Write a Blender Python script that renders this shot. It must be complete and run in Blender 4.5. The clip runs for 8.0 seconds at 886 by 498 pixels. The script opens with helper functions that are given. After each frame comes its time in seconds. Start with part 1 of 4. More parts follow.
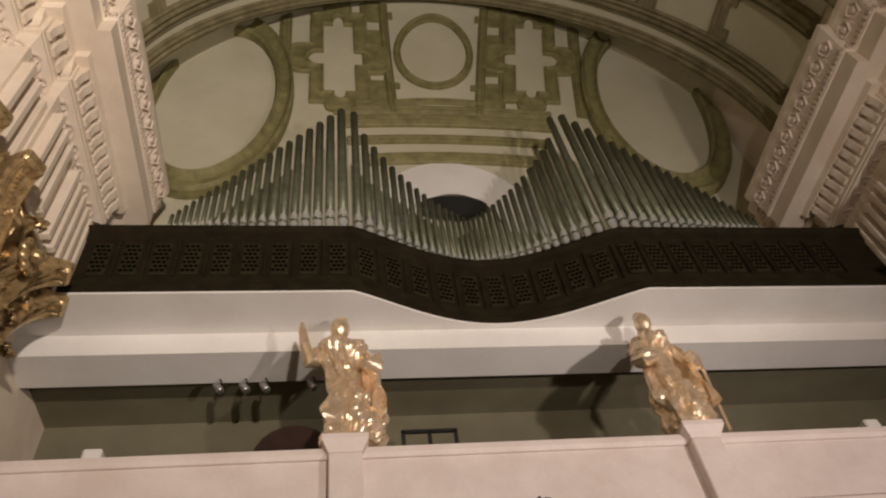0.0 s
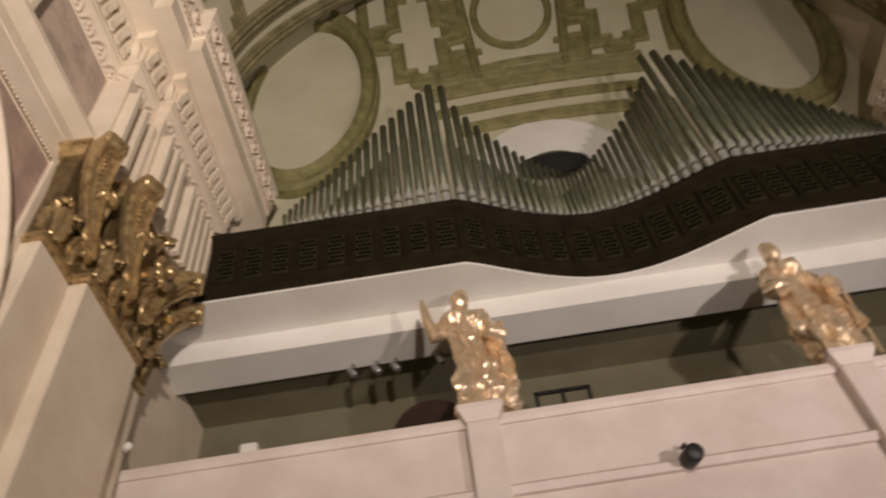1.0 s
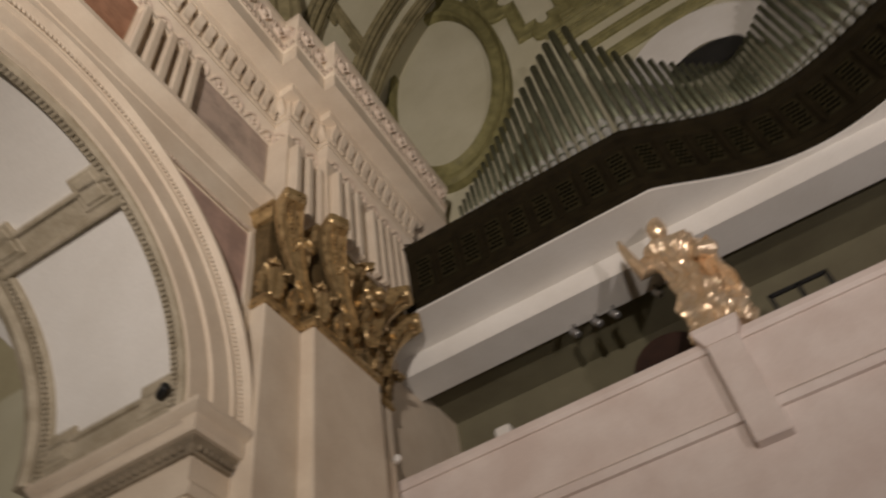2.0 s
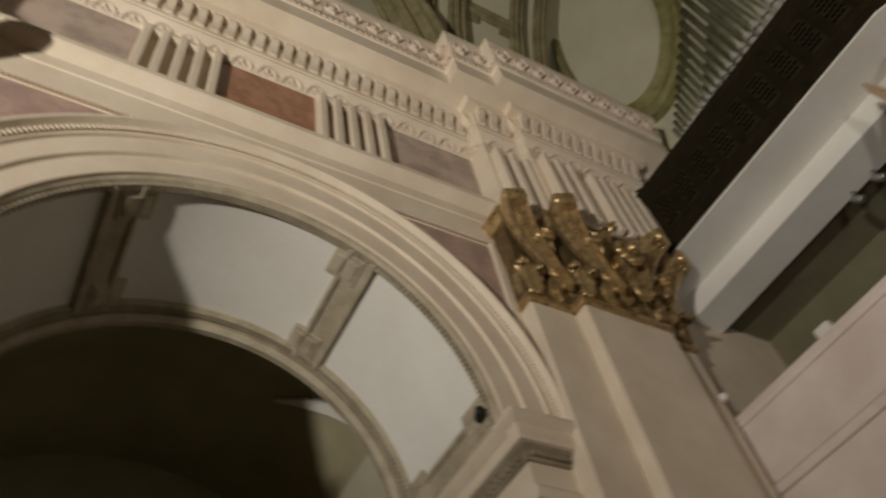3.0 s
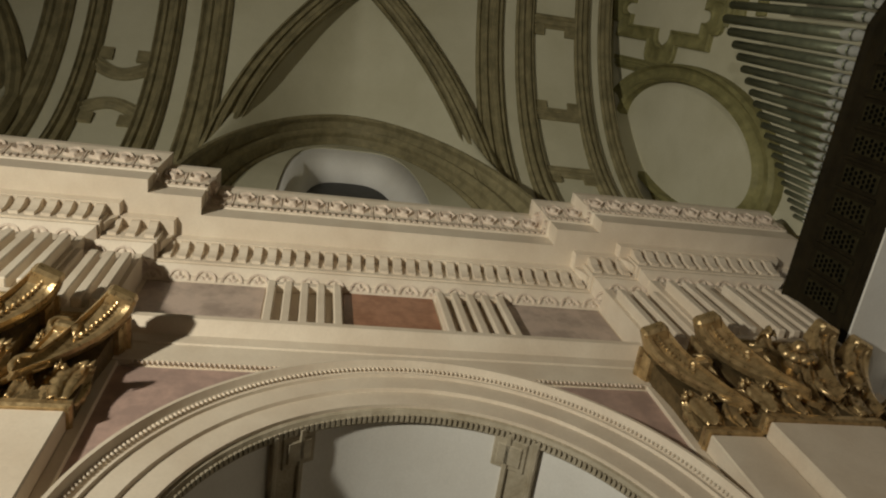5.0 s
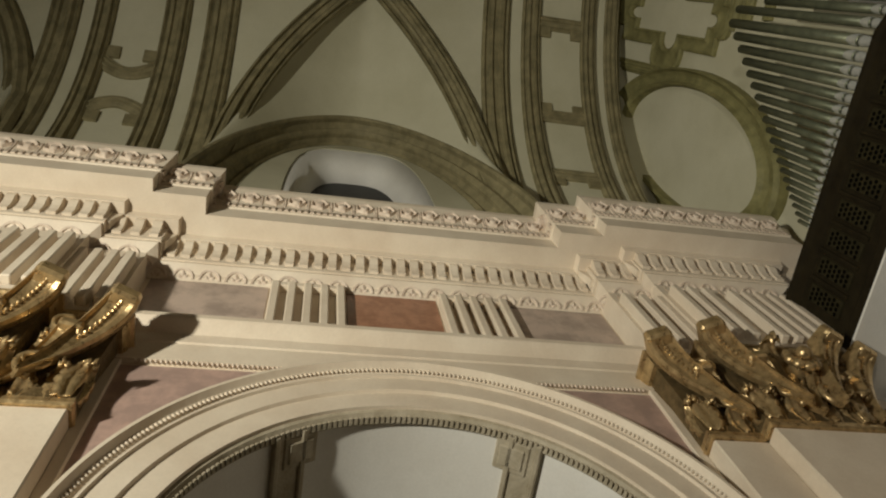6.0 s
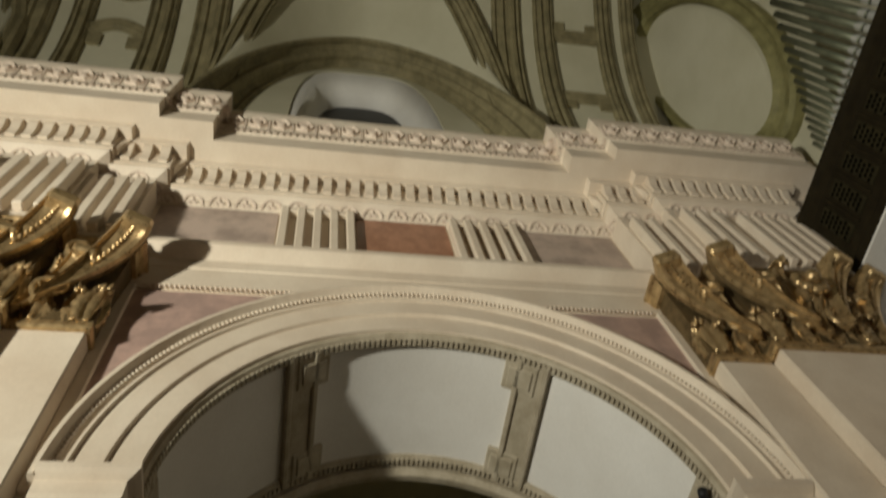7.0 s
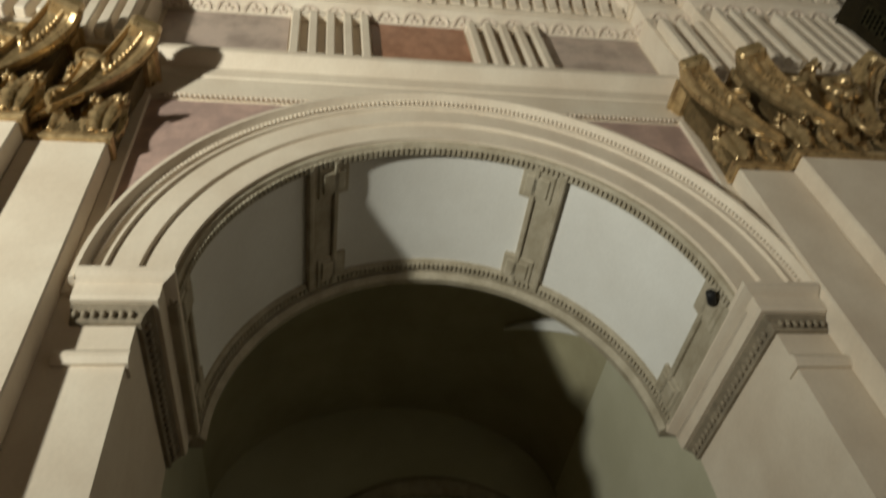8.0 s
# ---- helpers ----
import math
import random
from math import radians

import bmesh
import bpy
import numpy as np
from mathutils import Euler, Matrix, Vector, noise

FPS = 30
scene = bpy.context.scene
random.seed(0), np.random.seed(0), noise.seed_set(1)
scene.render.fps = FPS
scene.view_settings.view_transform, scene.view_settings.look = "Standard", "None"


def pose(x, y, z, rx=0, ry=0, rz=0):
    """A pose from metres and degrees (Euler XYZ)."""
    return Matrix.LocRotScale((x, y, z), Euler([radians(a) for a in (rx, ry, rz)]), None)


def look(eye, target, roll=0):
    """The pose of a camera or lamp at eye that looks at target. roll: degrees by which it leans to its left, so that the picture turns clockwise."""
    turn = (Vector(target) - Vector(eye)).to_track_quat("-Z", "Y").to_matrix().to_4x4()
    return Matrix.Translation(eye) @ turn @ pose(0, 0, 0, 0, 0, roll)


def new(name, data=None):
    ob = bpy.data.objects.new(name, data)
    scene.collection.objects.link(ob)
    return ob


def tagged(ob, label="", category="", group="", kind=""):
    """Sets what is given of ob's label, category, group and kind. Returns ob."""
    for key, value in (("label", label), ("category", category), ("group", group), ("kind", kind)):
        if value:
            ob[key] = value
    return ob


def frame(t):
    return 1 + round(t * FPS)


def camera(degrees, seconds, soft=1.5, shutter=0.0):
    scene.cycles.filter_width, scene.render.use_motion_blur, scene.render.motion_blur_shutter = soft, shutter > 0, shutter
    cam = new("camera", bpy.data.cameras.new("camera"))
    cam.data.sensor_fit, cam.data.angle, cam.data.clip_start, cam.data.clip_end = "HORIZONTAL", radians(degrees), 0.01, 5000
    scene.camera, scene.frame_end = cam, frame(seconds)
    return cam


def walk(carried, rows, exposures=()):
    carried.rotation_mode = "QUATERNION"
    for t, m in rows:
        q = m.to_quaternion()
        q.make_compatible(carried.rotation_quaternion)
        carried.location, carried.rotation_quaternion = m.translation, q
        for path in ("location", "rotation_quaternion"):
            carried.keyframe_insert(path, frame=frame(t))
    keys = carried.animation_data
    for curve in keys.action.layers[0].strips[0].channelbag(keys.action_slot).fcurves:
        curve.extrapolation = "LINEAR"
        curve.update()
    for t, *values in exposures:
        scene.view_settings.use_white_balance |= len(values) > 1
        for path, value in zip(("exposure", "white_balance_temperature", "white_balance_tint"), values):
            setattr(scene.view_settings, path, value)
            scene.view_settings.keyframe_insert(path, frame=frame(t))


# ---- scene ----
cam = camera(62.0, 8.0, soft=2.1, shutter=0.5)
EYE = (0.0, 0.0, 1.6)
PATH = [
    (0.0, 140.50, 6.54, -5.31), (0.5, 140.39, 6.27, -1.30), (1.0, 139.20, 5.59, 6.66), (2.5, 139.69, 8.82, 45.65),
    (3.0, 142.27, 8.64, 61.68), (3.5, 145.52, 7.91, 74.08), (4.0, 150.12, 8.61, 79.80), (4.5, 155.26, 8.73, 81.40),
    (5.0, 159.08, 8.39, 81.87), (6.5, 158.80, 7.48, 81.37), (7.0, 153.40, 7.34, 81.95), (7.5, 146.29, 7.34, 82.21),
    (8.0, 138.75, 6.30, 82.94),
]
walk(cam, [(t, pose(*EYE, rx, ry, rz)) for t, rx, ry, rz in PATH],
     exposures=[(0.0, 0.02, 6350, 13), (1.0, 0.02, 6350, 13), (2.5, -0.75, 6100, 8), (3.5, -0.62, 6050, -1), (5.0, -0.76, 6150, -3), (6.5, -0.42, 6050, -4),
                (7.0, -0.55, 6000, -4), (8.0, -0.42, 5750, -7)])

# ---- plan (metres) ----
AX = 2.12                     # middle of the nave
WALL = -3.4                   # face of the left wall
WR = 2 * AX - WALL            # face of the right wall
BAY = 1.0                     # middle of the bay with the arch
SPRING, ARCH = 5.02, 1.95     # springing and radius of the side arch
JAMB = 2.08                   # half width between the piers under the imposts
DEEP = 1.5                    # thickness of the arch
P1, P2 = 0.21, 0.36           # how far the two pilaster layers stand out
CAP0, CAP1 = 6.52, 7.66       # capital: bottom and top
ARCHI, FRIEZE, BED, SOFF, TOP = 7.45, 8.05, 9.18, 9.80, 10.76
VZ, VR = 12.2, WR - AX        # vault: centre height and radius
CASE_Y, CASE_Z0, CASE_Z1 = 5.6, 7.65, 8.82
END_Y = 6.90                  # end wall above the organ, at its foot
OX = 1.92                     # middle of the organ
BEAM_Y = 6.13

# ---- world and lamps ----
world = bpy.data.worlds.new("world")
scene.world = world
world.use_nodes = True
world.node_tree.nodes["Background"].inputs[0].default_value = (0.9, 0.8, 0.6, 1)
world.node_tree.nodes["Background"].inputs[1].default_value = 0.009


# ---- materials ----
def material(name, base, second, rough=0.7, metal=0.0, scale=3.0, bump=0.2, grain=40.0, contrast=(0.35, 0.7), spec=0.4, vary=0.0, speck=0.14):
    """Two-scale mottled surface: broad stains and fine grain, with relief."""
    m = bpy.data.materials.new(name)
    m.use_nodes = True
    t, n = m.node_tree, m.node_tree.nodes
    b = n["Principled BSDF"]
    big = n.new("ShaderNodeTexNoise")
    big.inputs["Scale"].default_value, big.inputs["Detail"].default_value, big.inputs["Roughness"].default_value = scale, 6, 0.62
    fine = n.new("ShaderNodeTexNoise")
    fine.inputs["Scale"].default_value, fine.inputs["Detail"].default_value = grain, 4
    ramp = n.new("ShaderNodeValToRGB")
    ramp.color_ramp.elements[0].position, ramp.color_ramp.elements[1].position = contrast
    ramp.color_ramp.elements[0].color, ramp.color_ramp.elements[1].color = (*second, 1), (*base, 1)
    mix = n.new("ShaderNodeMix")
    mix.data_type, mix.blend_type = "RGBA", "MULTIPLY"
    mix.inputs[0].default_value = speck
    geo = n.new("ShaderNodeNewGeometry")
    src = geo.outputs["Position"]
    t.links.new(src, big.inputs["Vector"])
    t.links.new(src, fine.inputs["Vector"])
    t.links.new(big.outputs[0], ramp.inputs[0])
    t.links.new(ramp.outputs[0], mix.inputs[6])
    t.links.new(fine.outputs[0], mix.inputs[7])
    out = mix.outputs[2]
    if vary:
        info = n.new("ShaderNodeObjectInfo")
        mr = n.new("ShaderNodeMapRange")
        mr.inputs[3].default_value, mr.inputs[4].default_value = 1 - vary, 1 + vary
        hsv = n.new("ShaderNodeHueSaturation")
        t.links.new(info.outputs["Random"], mr.inputs[0])
        t.links.new(mr.outputs[0], hsv.inputs["Value"])
        t.links.new(out, hsv.inputs["Color"])
        out = hsv.outputs[0]
    t.links.new(out, b.inputs["Base Color"])
    rr = n.new("ShaderNodeMapRange")
    rr.inputs[3].default_value, rr.inputs[4].default_value = max(rough - 0.12, 0.05), min(rough + 0.12, 1)
    t.links.new(big.outputs[0], rr.inputs[0])
    t.links.new(rr.outputs[0], b.inputs["Roughness"])
    b.inputs["Metallic"].default_value = metal
    b.inputs["Specular IOR Level"].default_value = spec
    bp = n.new("ShaderNodeBump")
    bp.inputs["Strength"].default_value, bp.inputs["Distance"].default_value = bump, 0.02
    t.links.new(fine.outputs[0], bp.inputs["Height"])
    t.links.new(bp.outputs[0], b.inputs["Normal"])
    return m


CREAM = material("cream_stucco_paint", (0.80, 0.705, 0.565), (0.68, 0.575, 0.445), 0.55, scale=1.6, bump=0.05)
CARVED = material("carved_stucco", (0.80, 0.68, 0.55), (0.58, 0.47, 0.37), 0.6, scale=9.0, bump=0.35)
WHITE = material("white_plaster", (0.84, 0.82, 0.77), (0.74, 0.71, 0.65), 0.75, scale=0.9, bump=0.08)
VAULT = material("grey_white_vault_plaster", (0.63, 0.60, 0.445), (0.53, 0.50, 0.35), 0.8, scale=0.7, bump=0.08)
RIB = material("grey_brown_stucco", (0.33, 0.285, 0.155), (0.18, 0.155, 0.08), 0.7, scale=4.0, bump=0.4)
ENDST = material("olive_grey_stucco", (0.30, 0.275, 0.115), (0.17, 0.155, 0.062), 0.7, scale=4.0, bump=0.35)
GREYM = material("grey_veined_marble", (0.53, 0.42, 0.35), (0.35, 0.275, 0.23), 0.35, scale=2.6, contrast=(0.42, 0.6), bump=0.03)
REDM = material("red_brown_marble", (0.42, 0.215, 0.13), (0.29, 0.135, 0.075), 0.35, scale=7.0, contrast=(0.4, 0.62), bump=0.03)
PINKM = material("pink_marble", (0.52, 0.36, 0.30), (0.38, 0.27, 0.23), 0.35, scale=4.0, contrast=(0.42, 0.62), bump=0.03)
GILT = material("old_gilding", (0.70, 0.52, 0.27), (0.34, 0.235, 0.11), 0.3, 0.66, scale=12.0, bump=0.22, grain=30.0)
# Capital ground: the crevice shade between leaves is put into a darker gold.
GROUND = material("crevice_shade_gilding", (0.20, 0.14, 0.065), (0.10, 0.07, 0.03), 0.6, 0.4, scale=12.0, bump=0.4)
BRIGHT = material("polished_gilding", (1.0, 0.83, 0.61), (0.84, 0.63, 0.40), 0.16, 0.66, scale=9.0, bump=0.8, grain=16.0)
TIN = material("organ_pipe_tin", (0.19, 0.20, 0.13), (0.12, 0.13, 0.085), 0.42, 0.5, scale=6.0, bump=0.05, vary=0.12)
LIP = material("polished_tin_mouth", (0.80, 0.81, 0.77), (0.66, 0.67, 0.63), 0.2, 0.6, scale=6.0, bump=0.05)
WOOD = material("dark_stained_wood", (0.024, 0.0185, 0.0085), (0.013, 0.0098, 0.0047), 0.8, scale=5.0, bump=0.3, spec=0.08)
CARVEDW = material("worn_carved_wood", (0.032, 0.026, 0.0098), (0.017, 0.014, 0.0052), 0.75, scale=8.0, bump=0.3, spec=0.15)
BARST = material("grey_cream_stucco", (0.50, 0.44, 0.33), (0.34, 0.29, 0.20), 0.65, scale=5.0, bump=0.3)
PARA = material("pinkish_stucco", (0.80, 0.72, 0.66), (0.68, 0.58, 0.52), 0.6, scale=1.8, bump=0.06)
BLACK = material("black_metal", (0.02, 0.02, 0.02), (0.012, 0.012, 0.012), 0.5, scale=5.0, bump=0.05)
# Gallery wall colour with the shade under the beam mixed in.
SHADE = material("olive_wall_in_shade", (0.20, 0.185, 0.115), (0.145, 0.13, 0.08), 0.8, scale=1.0, bump=0.1)
BROWN = material("red_brown_leather", (0.05, 0.022, 0.014), (0.03, 0.014, 0.009), 0.5, scale=6.0, bump=0.2)
# Black for hollows: the darkness of slits and fretwork holes as plain colour.
HOLE = material("unlit_hollow_black", (0.004, 0.004, 0.003), (0.003, 0.003, 0.002), 0.9, scale=5.0, bump=0.0, spec=0.0)
CHAPEL = material("dim_chapel_plaster", (0.50, 0.455, 0.29), (0.38, 0.34, 0.21), 0.8, scale=1.0, bump=0.1)
# Darker tone for the carving and beads under the imposts.
DARKST = material("dark_carved_stucco", (0.36, 0.30, 0.21), (0.20, 0.165, 0.115), 0.8, scale=6.0, bump=0.3)
STONE = material("stone_floor", (0.17, 0.14, 0.11), (0.10, 0.085, 0.07), 0.5, scale=2.0, bump=0.1)
STEEL = material("brushed_steel", (0.6, 0.6, 0.6), (0.45, 0.45, 0.45), 0.35, 0.9, scale=8.0, bump=0.05)


# ---- mesh helpers ----
def smooth(bm):
    for fc in bm.faces:
        fc.smooth = True
    return bm


def mesh_of(bm, name, mat):
    bmesh.ops.recalc_face_normals(bm, faces=bm.faces)
    me = bpy.data.meshes.new(name)
    bm.to_mesh(me)
    bm.free()
    me.materials.append(mat)
    return me


def part(name, bm, mat, parent=None, label="", at=None):
    ob = new(name, mesh_of(bm, name, mat))
    if parent:
        ob.parent = parent
    if at is not None:
        ob.matrix_basis = at
    return tagged(ob, label=label)


def piece(name, me, parent, m):
    ob = new(name, me)
    ob.parent = parent
    ob.matrix_basis = m
    return ob


def thing(name, label, category, group="", kind="", at=None):
    ob = new(name)
    ob.empty_display_size = 0.1
    if at is not None:
        ob.matrix_basis = at
    return tagged(ob, label, category, group, kind)


def setting(name, bm, mat, label, category):
    ob = new(name, mesh_of(bm, name, mat))
    return tagged(ob, label, category, kind="structure")


def box(bm, x0, y0, z0, x1, y1, z1, bevel=0.0):
    r = bmesh.ops.create_cube(bm, size=1.0)
    vs = r["verts"]
    for v in vs:
        v.co = Vector(((x0 + x1) / 2 + v.co.x * (x1 - x0), (y0 + y1) / 2 + v.co.y * (y1 - y0), (z0 + z1) / 2 + v.co.z * (z1 - z0)))
    if bevel:
        es = list({e for v in vs for e in v.link_edges})
        bmesh.ops.bevel(bm, geom=es, offset=bevel, segments=1, affect="EDGES")
    return bm


def nbox(*a, bevel=0.0):
    return box(bmesh.new(), *a, bevel=bevel)


def grid(bm, rows, closed_u=False, closed_v=False, cap=False):
    """A skin over rows of points."""
    vs = [[bm.verts.new(p) for p in row] for row in rows]
    nr, nc = len(vs), len(vs[0])
    for i in range(nr if closed_u else nr - 1):
        for j in range(nc if closed_v else nc - 1):
            bm.faces.new((vs[i][j], vs[(i + 1) % nr][j], vs[(i + 1) % nr][(j + 1) % nc], vs[i][(j + 1) % nc]))
    if cap:
        bm.faces.new(vs[0])
        bm.faces.new(vs[-1][::-1])
    return bm


def sweep_plan(bm, plan, profile, side=1):
    """A closed profile of (out, z) run along a plan line of (x, y), with mitred corners. out points to the right of the way times side."""
    pts = [Vector(p) for p in plan]
    rows = []
    for i, p in enumerate(pts):
        ds = []
        if i:
            ds.append((p - pts[i - 1]).normalized())
        if i < len(pts) - 1:
            ds.append((pts[i + 1] - p).normalized())
        ns = [Vector((d.y, -d.x)) * side for d in ds]
        n = ns[0] if len(ns) == 1 else (ns[0] + ns[1]) / (1 + ns[0].dot(ns[1]))
        rows.append([(p.x + n.x * o, p.y + n.y * o, z) for o, z in profile])
    return grid(bm, rows, closed_v=True, cap=True)


def sweep_arc(bm, centre, plane, profile, a0, a1, n=48, ey=1.0):
    """A closed profile of (radius, depth) turned round centre in the plane 'yz' or 'xz', from angle a0 to a1 (degrees, 90 is up)."""
    rows = []
    for i in range(n + 1):
        a = radians(a0 + (a1 - a0) * i / n)
        row = []
        for r, d in profile:
            u, w = r * math.cos(a), r * math.sin(a) * ey
            row.append((centre[0] + d, centre[1] + u, centre[2] + w) if plane == "yz" else (centre[0] + u, centre[1] + d, centre[2] + w))
        rows.append(row)
    return grid(bm, rows, closed_v=True, cap=True)


def tube(bm, path, radius, n=8, cap=True):
    """A round tube along points; radius is a number or one for each point."""
    pts = [Vector(p) for p in path]
    rows, up = [], Vector((0.123, 0.2, 1))
    for i, p in enumerate(pts):
        d = (pts[min(i + 1, len(pts) - 1)] - pts[max(i - 1, 0)]).normalized()
        a = d.cross(up)
        if a.length < 0.05:
            a = d.cross(Vector((1, 0, 0)))
        a.normalize()
        b = d.cross(a)
        r = radius[i] if isinstance(radius, (list, tuple)) else radius
        rows.append([p + (a * math.cos(2 * math.pi * k / n) + b * math.sin(2 * math.pi * k / n)) * r for k in range(n)])
    return grid(bm, rows, closed_v=True, cap=cap)


def lathe(bm, profile, n=16, centre=(0, 0, 0)):
    rows = [[(centre[0] + r * math.cos(2 * math.pi * k / n), centre[1] + r * math.sin(2 * math.pi * k / n), centre[2] + z) for k in range(n)] for r, z in profile]
    return grid(bm, rows, closed_v=True, cap=True)


def ribbon(bm, path, normals, width, height, rail=0.3):
    """A moulded rib along points on a surface: a raised band with two rolls and a sunk middle; normals point out of the surface."""
    sec = [(-0.5, -0.2), (-0.5, 0.45), (-0.42, 0.75), (-0.34, 0.45), (-0.26, 0.95), (-0.14, 1.0), (-0.08, 0.62), (0.08, 0.62),
           (0.14, 1.0), (0.26, 0.95), (0.34, 0.45), (0.42, 0.75), (0.5, 0.45), (0.5, -0.2)]
    pts = [Vector(p) for p in path]
    rows = []
    for i, p in enumerate(pts):
        d = (pts[min(i + 1, len(pts) - 1)] - pts[max(i - 1, 0)]).normalized()
        nn = Vector(normals[i]).normalized()
        s = d.cross(nn).normalized()
        rows.append([p + s * (u * width) + nn * (h * height) for u, h in sec])
    return grid(bm, rows, closed_v=True, cap=True)


# ---- the nave's shell ----
def vault_x(z):
    return math.sqrt(max(VR * VR - (z - VZ) ** 2, 0.0))


CAPS = (0.75, -7.2)                                 # middles of the side caps
CAPW, CAP_A = 2.42, radians(67)                      # half width of a cap, and how far up the vault its apex lies
FRONT_X, LUN_X = 0.6, 0.0                            # the lunette arch: how far its front edge and its back edge stand out


def cap_angle(s):
    """Where the groin lies on the vault at the fraction s of the cap's half width."""
    return CAP_A * max(1 - abs(s), 0.0) ** (1 / 3.1)


def cap_z(y):
    """Height of the side caps that cut into the vault, or the vault's springing."""
    best = VZ
    for c in CAPS:
        s = (y - c) / CAPW
        if abs(s) < 1:
            best = max(best, VZ + VR * math.sin(cap_angle(s)))
    return best


def power(v, p):
    return math.copysign(abs(v) ** p, v)


def lunette_outer(c, t):
    return c + 2.6 * power(math.cos(t), 1.11), 11.0 + 5.95 * max(math.sin(t), 0.0) ** 1.11


def lunette_inner(c, t):
    return c + 2.0 * math.cos(t), 11.9 + 4.95 * math.sin(t)


def vault_point(y, a):
    r = VR if y < 5.95 else VR + 0.5
    return Vector((AX + r * math.cos(a), y, VZ + r * math.sin(a)))


BACK_Y = -14.0
ys = [BACK_Y + (END_Y + 0.2 - BACK_Y) * i / 260 for i in range(261)]
bm = bmesh.new()
rows = []
for y in ys:
    a0 = math.asin(min((cap_z(y) - VZ) / VR, 1.0))
    rows.append([vault_point(y, math.pi - a0 - (math.pi - 2 * a0) * k / 48) for k in range(49)])
grid(bm, rows)
for sx in (-1, 1):                                    # the caps' own webs, falling from the groin to the lunette's arch
    for c in CAPS:
        rows = []
        for i in range(81):
            t = math.pi * (1 - i / 80)
            f = power(math.cos(t), 0.8) * 0.9999
            a0 = cap_angle(f)
            g = Vector((AX + sx * VR * math.cos(a0), c + CAPW * f, VZ + VR * math.sin(a0)))
            yo, zo = lunette_outer(c, t)
            o = Vector((AX + sx * (AX - WALL - FRONT_X), yo, zo))
            rows.append([g.lerp(o, k / 6) + Vector((0, 0, 0.25 * math.sin(math.pi * k / 6) * math.sin(t))) for k in range(7)])
        grid(bm, rows)
smooth(bm)
setting("ceiling", bm, VAULT, "grey-white plastered barrel vault with side caps", "vault")


def side_wall(name, sx):
    """One long wall of the nave, open under the arch and in the lunettes, with thickness."""
    X = lambda d: AX + sx * (AX - WALL + d)           # d: depth behind the wall's face
    bm = bmesh.new()
    x0, x1 = X(0), X(DEEP)
    a, b = min(x0, x1), max(x0, x1)
    box(bm, a, BACK_Y, 0, b, BAY - JAMB, SPRING - 0.1)
    box(bm, a, BAY + JAMB, 0, b, END_Y + 4.0, SPRING - 0.1)
    box(bm, a, BACK_Y, SPRING - 0.1, b, BAY - ARCH, FRIEZE)
    box(bm, a, BAY + ARCH, SPRING - 0.1, b, END_Y + 4.0, FRIEZE)
    rows = []
    for i in range(49):
        t = math.pi * (1 - i / 48)
        y, z = BAY + ARCH * math.cos(t), SPRING + ARCH * math.sin(t)
        rows.append([(x0, y, z), (x0, y, FRIEZE), (x1, y, FRIEZE), (x1, y, z)])
    grid(bm, rows, closed_v=True, cap=True)
    a, b = min(X(0.03), X(0.9)), max(X(0.03), X(0.9))
    box(bm, a, BACK_Y, FRIEZE, b, END_Y + 4.0, TOP + 0.2)
    # upper wall with its arched lunettes
    edges = [BACK_Y, CAPS[1] - CAPW, CAPS[1] + CAPW, CAPS[0] - CAPW, CAPS[0] + CAPW, END_Y + 4.0]
    for i in (0, 2, 4):
        box(bm, a, edges[i], TOP + 0.2, b, edges[i + 1], VZ + 5.0)
    setting(name, bm, CREAM, "cream-painted stucco nave wall with a round arch", "wall")
    bm = bmesh.new()
    for c in CAPS:
        rows = []
        for i in range(65):
            t = math.pi * (1 - i / 64)
            (yi, zi), (yw, zw) = lunette_inner(c, t), window_edge(c, t)
            rows.append([(X(-LUN_X), yi, zi), (X(0.25), yi, zi), (X(0.25), yw, zw), (X(-LUN_X), yw, zw)])
        grid(bm, rows, closed_v=True, cap=True)
    setting("lunette_wall", bm, VAULT, "grey-white plastered lunette wall under the vault cap", "wall")


def window_edge(c, t):
    return c + 1.26 * power(math.cos(t), 0.5), 11.0 + 5.45 * max(math.sin(t), 0.0) ** 0.5


side_wall("wall_west", -1)
side_wall("wall_east", 1)
# Out-of-view floor and back wall, coloured dark to cut bounced light.
setting("floor", nbox(WALL - 8, BACK_Y - 1, -0.2, WR + 8, 14, 0.0), STONE, "stone church floor, out of view, darkened to cut bounced light", "floor")
setting("wall_back", nbox(WALL - 2, BACK_Y - 0.5, 0, WR + 2, BACK_Y, VZ + 6), SHADE, "plain wall closing the nave out of view, darkened to cut bounced light", "wall")


def end_y(z):
    """The end wall leans over towards the nave as it rises."""
    s = min(max(z - 11.0, 0.0) / 6.9, 1.0)
    return END_Y - 0.9 * (1 - math.sqrt(1 - s * s))


def end_pt(x, z, h=0.0):
    return Vector((x, end_y(z) - h, z))


bm = bmesh.new()
rows = []
for i in range(49):
    z = CASE_Z0 + 0.05 + (17.88 - CASE_Z0 - 0.05) * i / 48
    rows.append([(WALL - 0.5 + (WR - WALL + 1.0) * k / 24, end_y(z), z) for k in range(25)])
grid(bm, rows)
grid(bm, [[(x, y + 0.4, z) for x, y, z in r] for r in rows])
smooth(bm)
setting("wall_end", bm, VAULT, "grey-white plastered end wall curving over the organ", "wall")

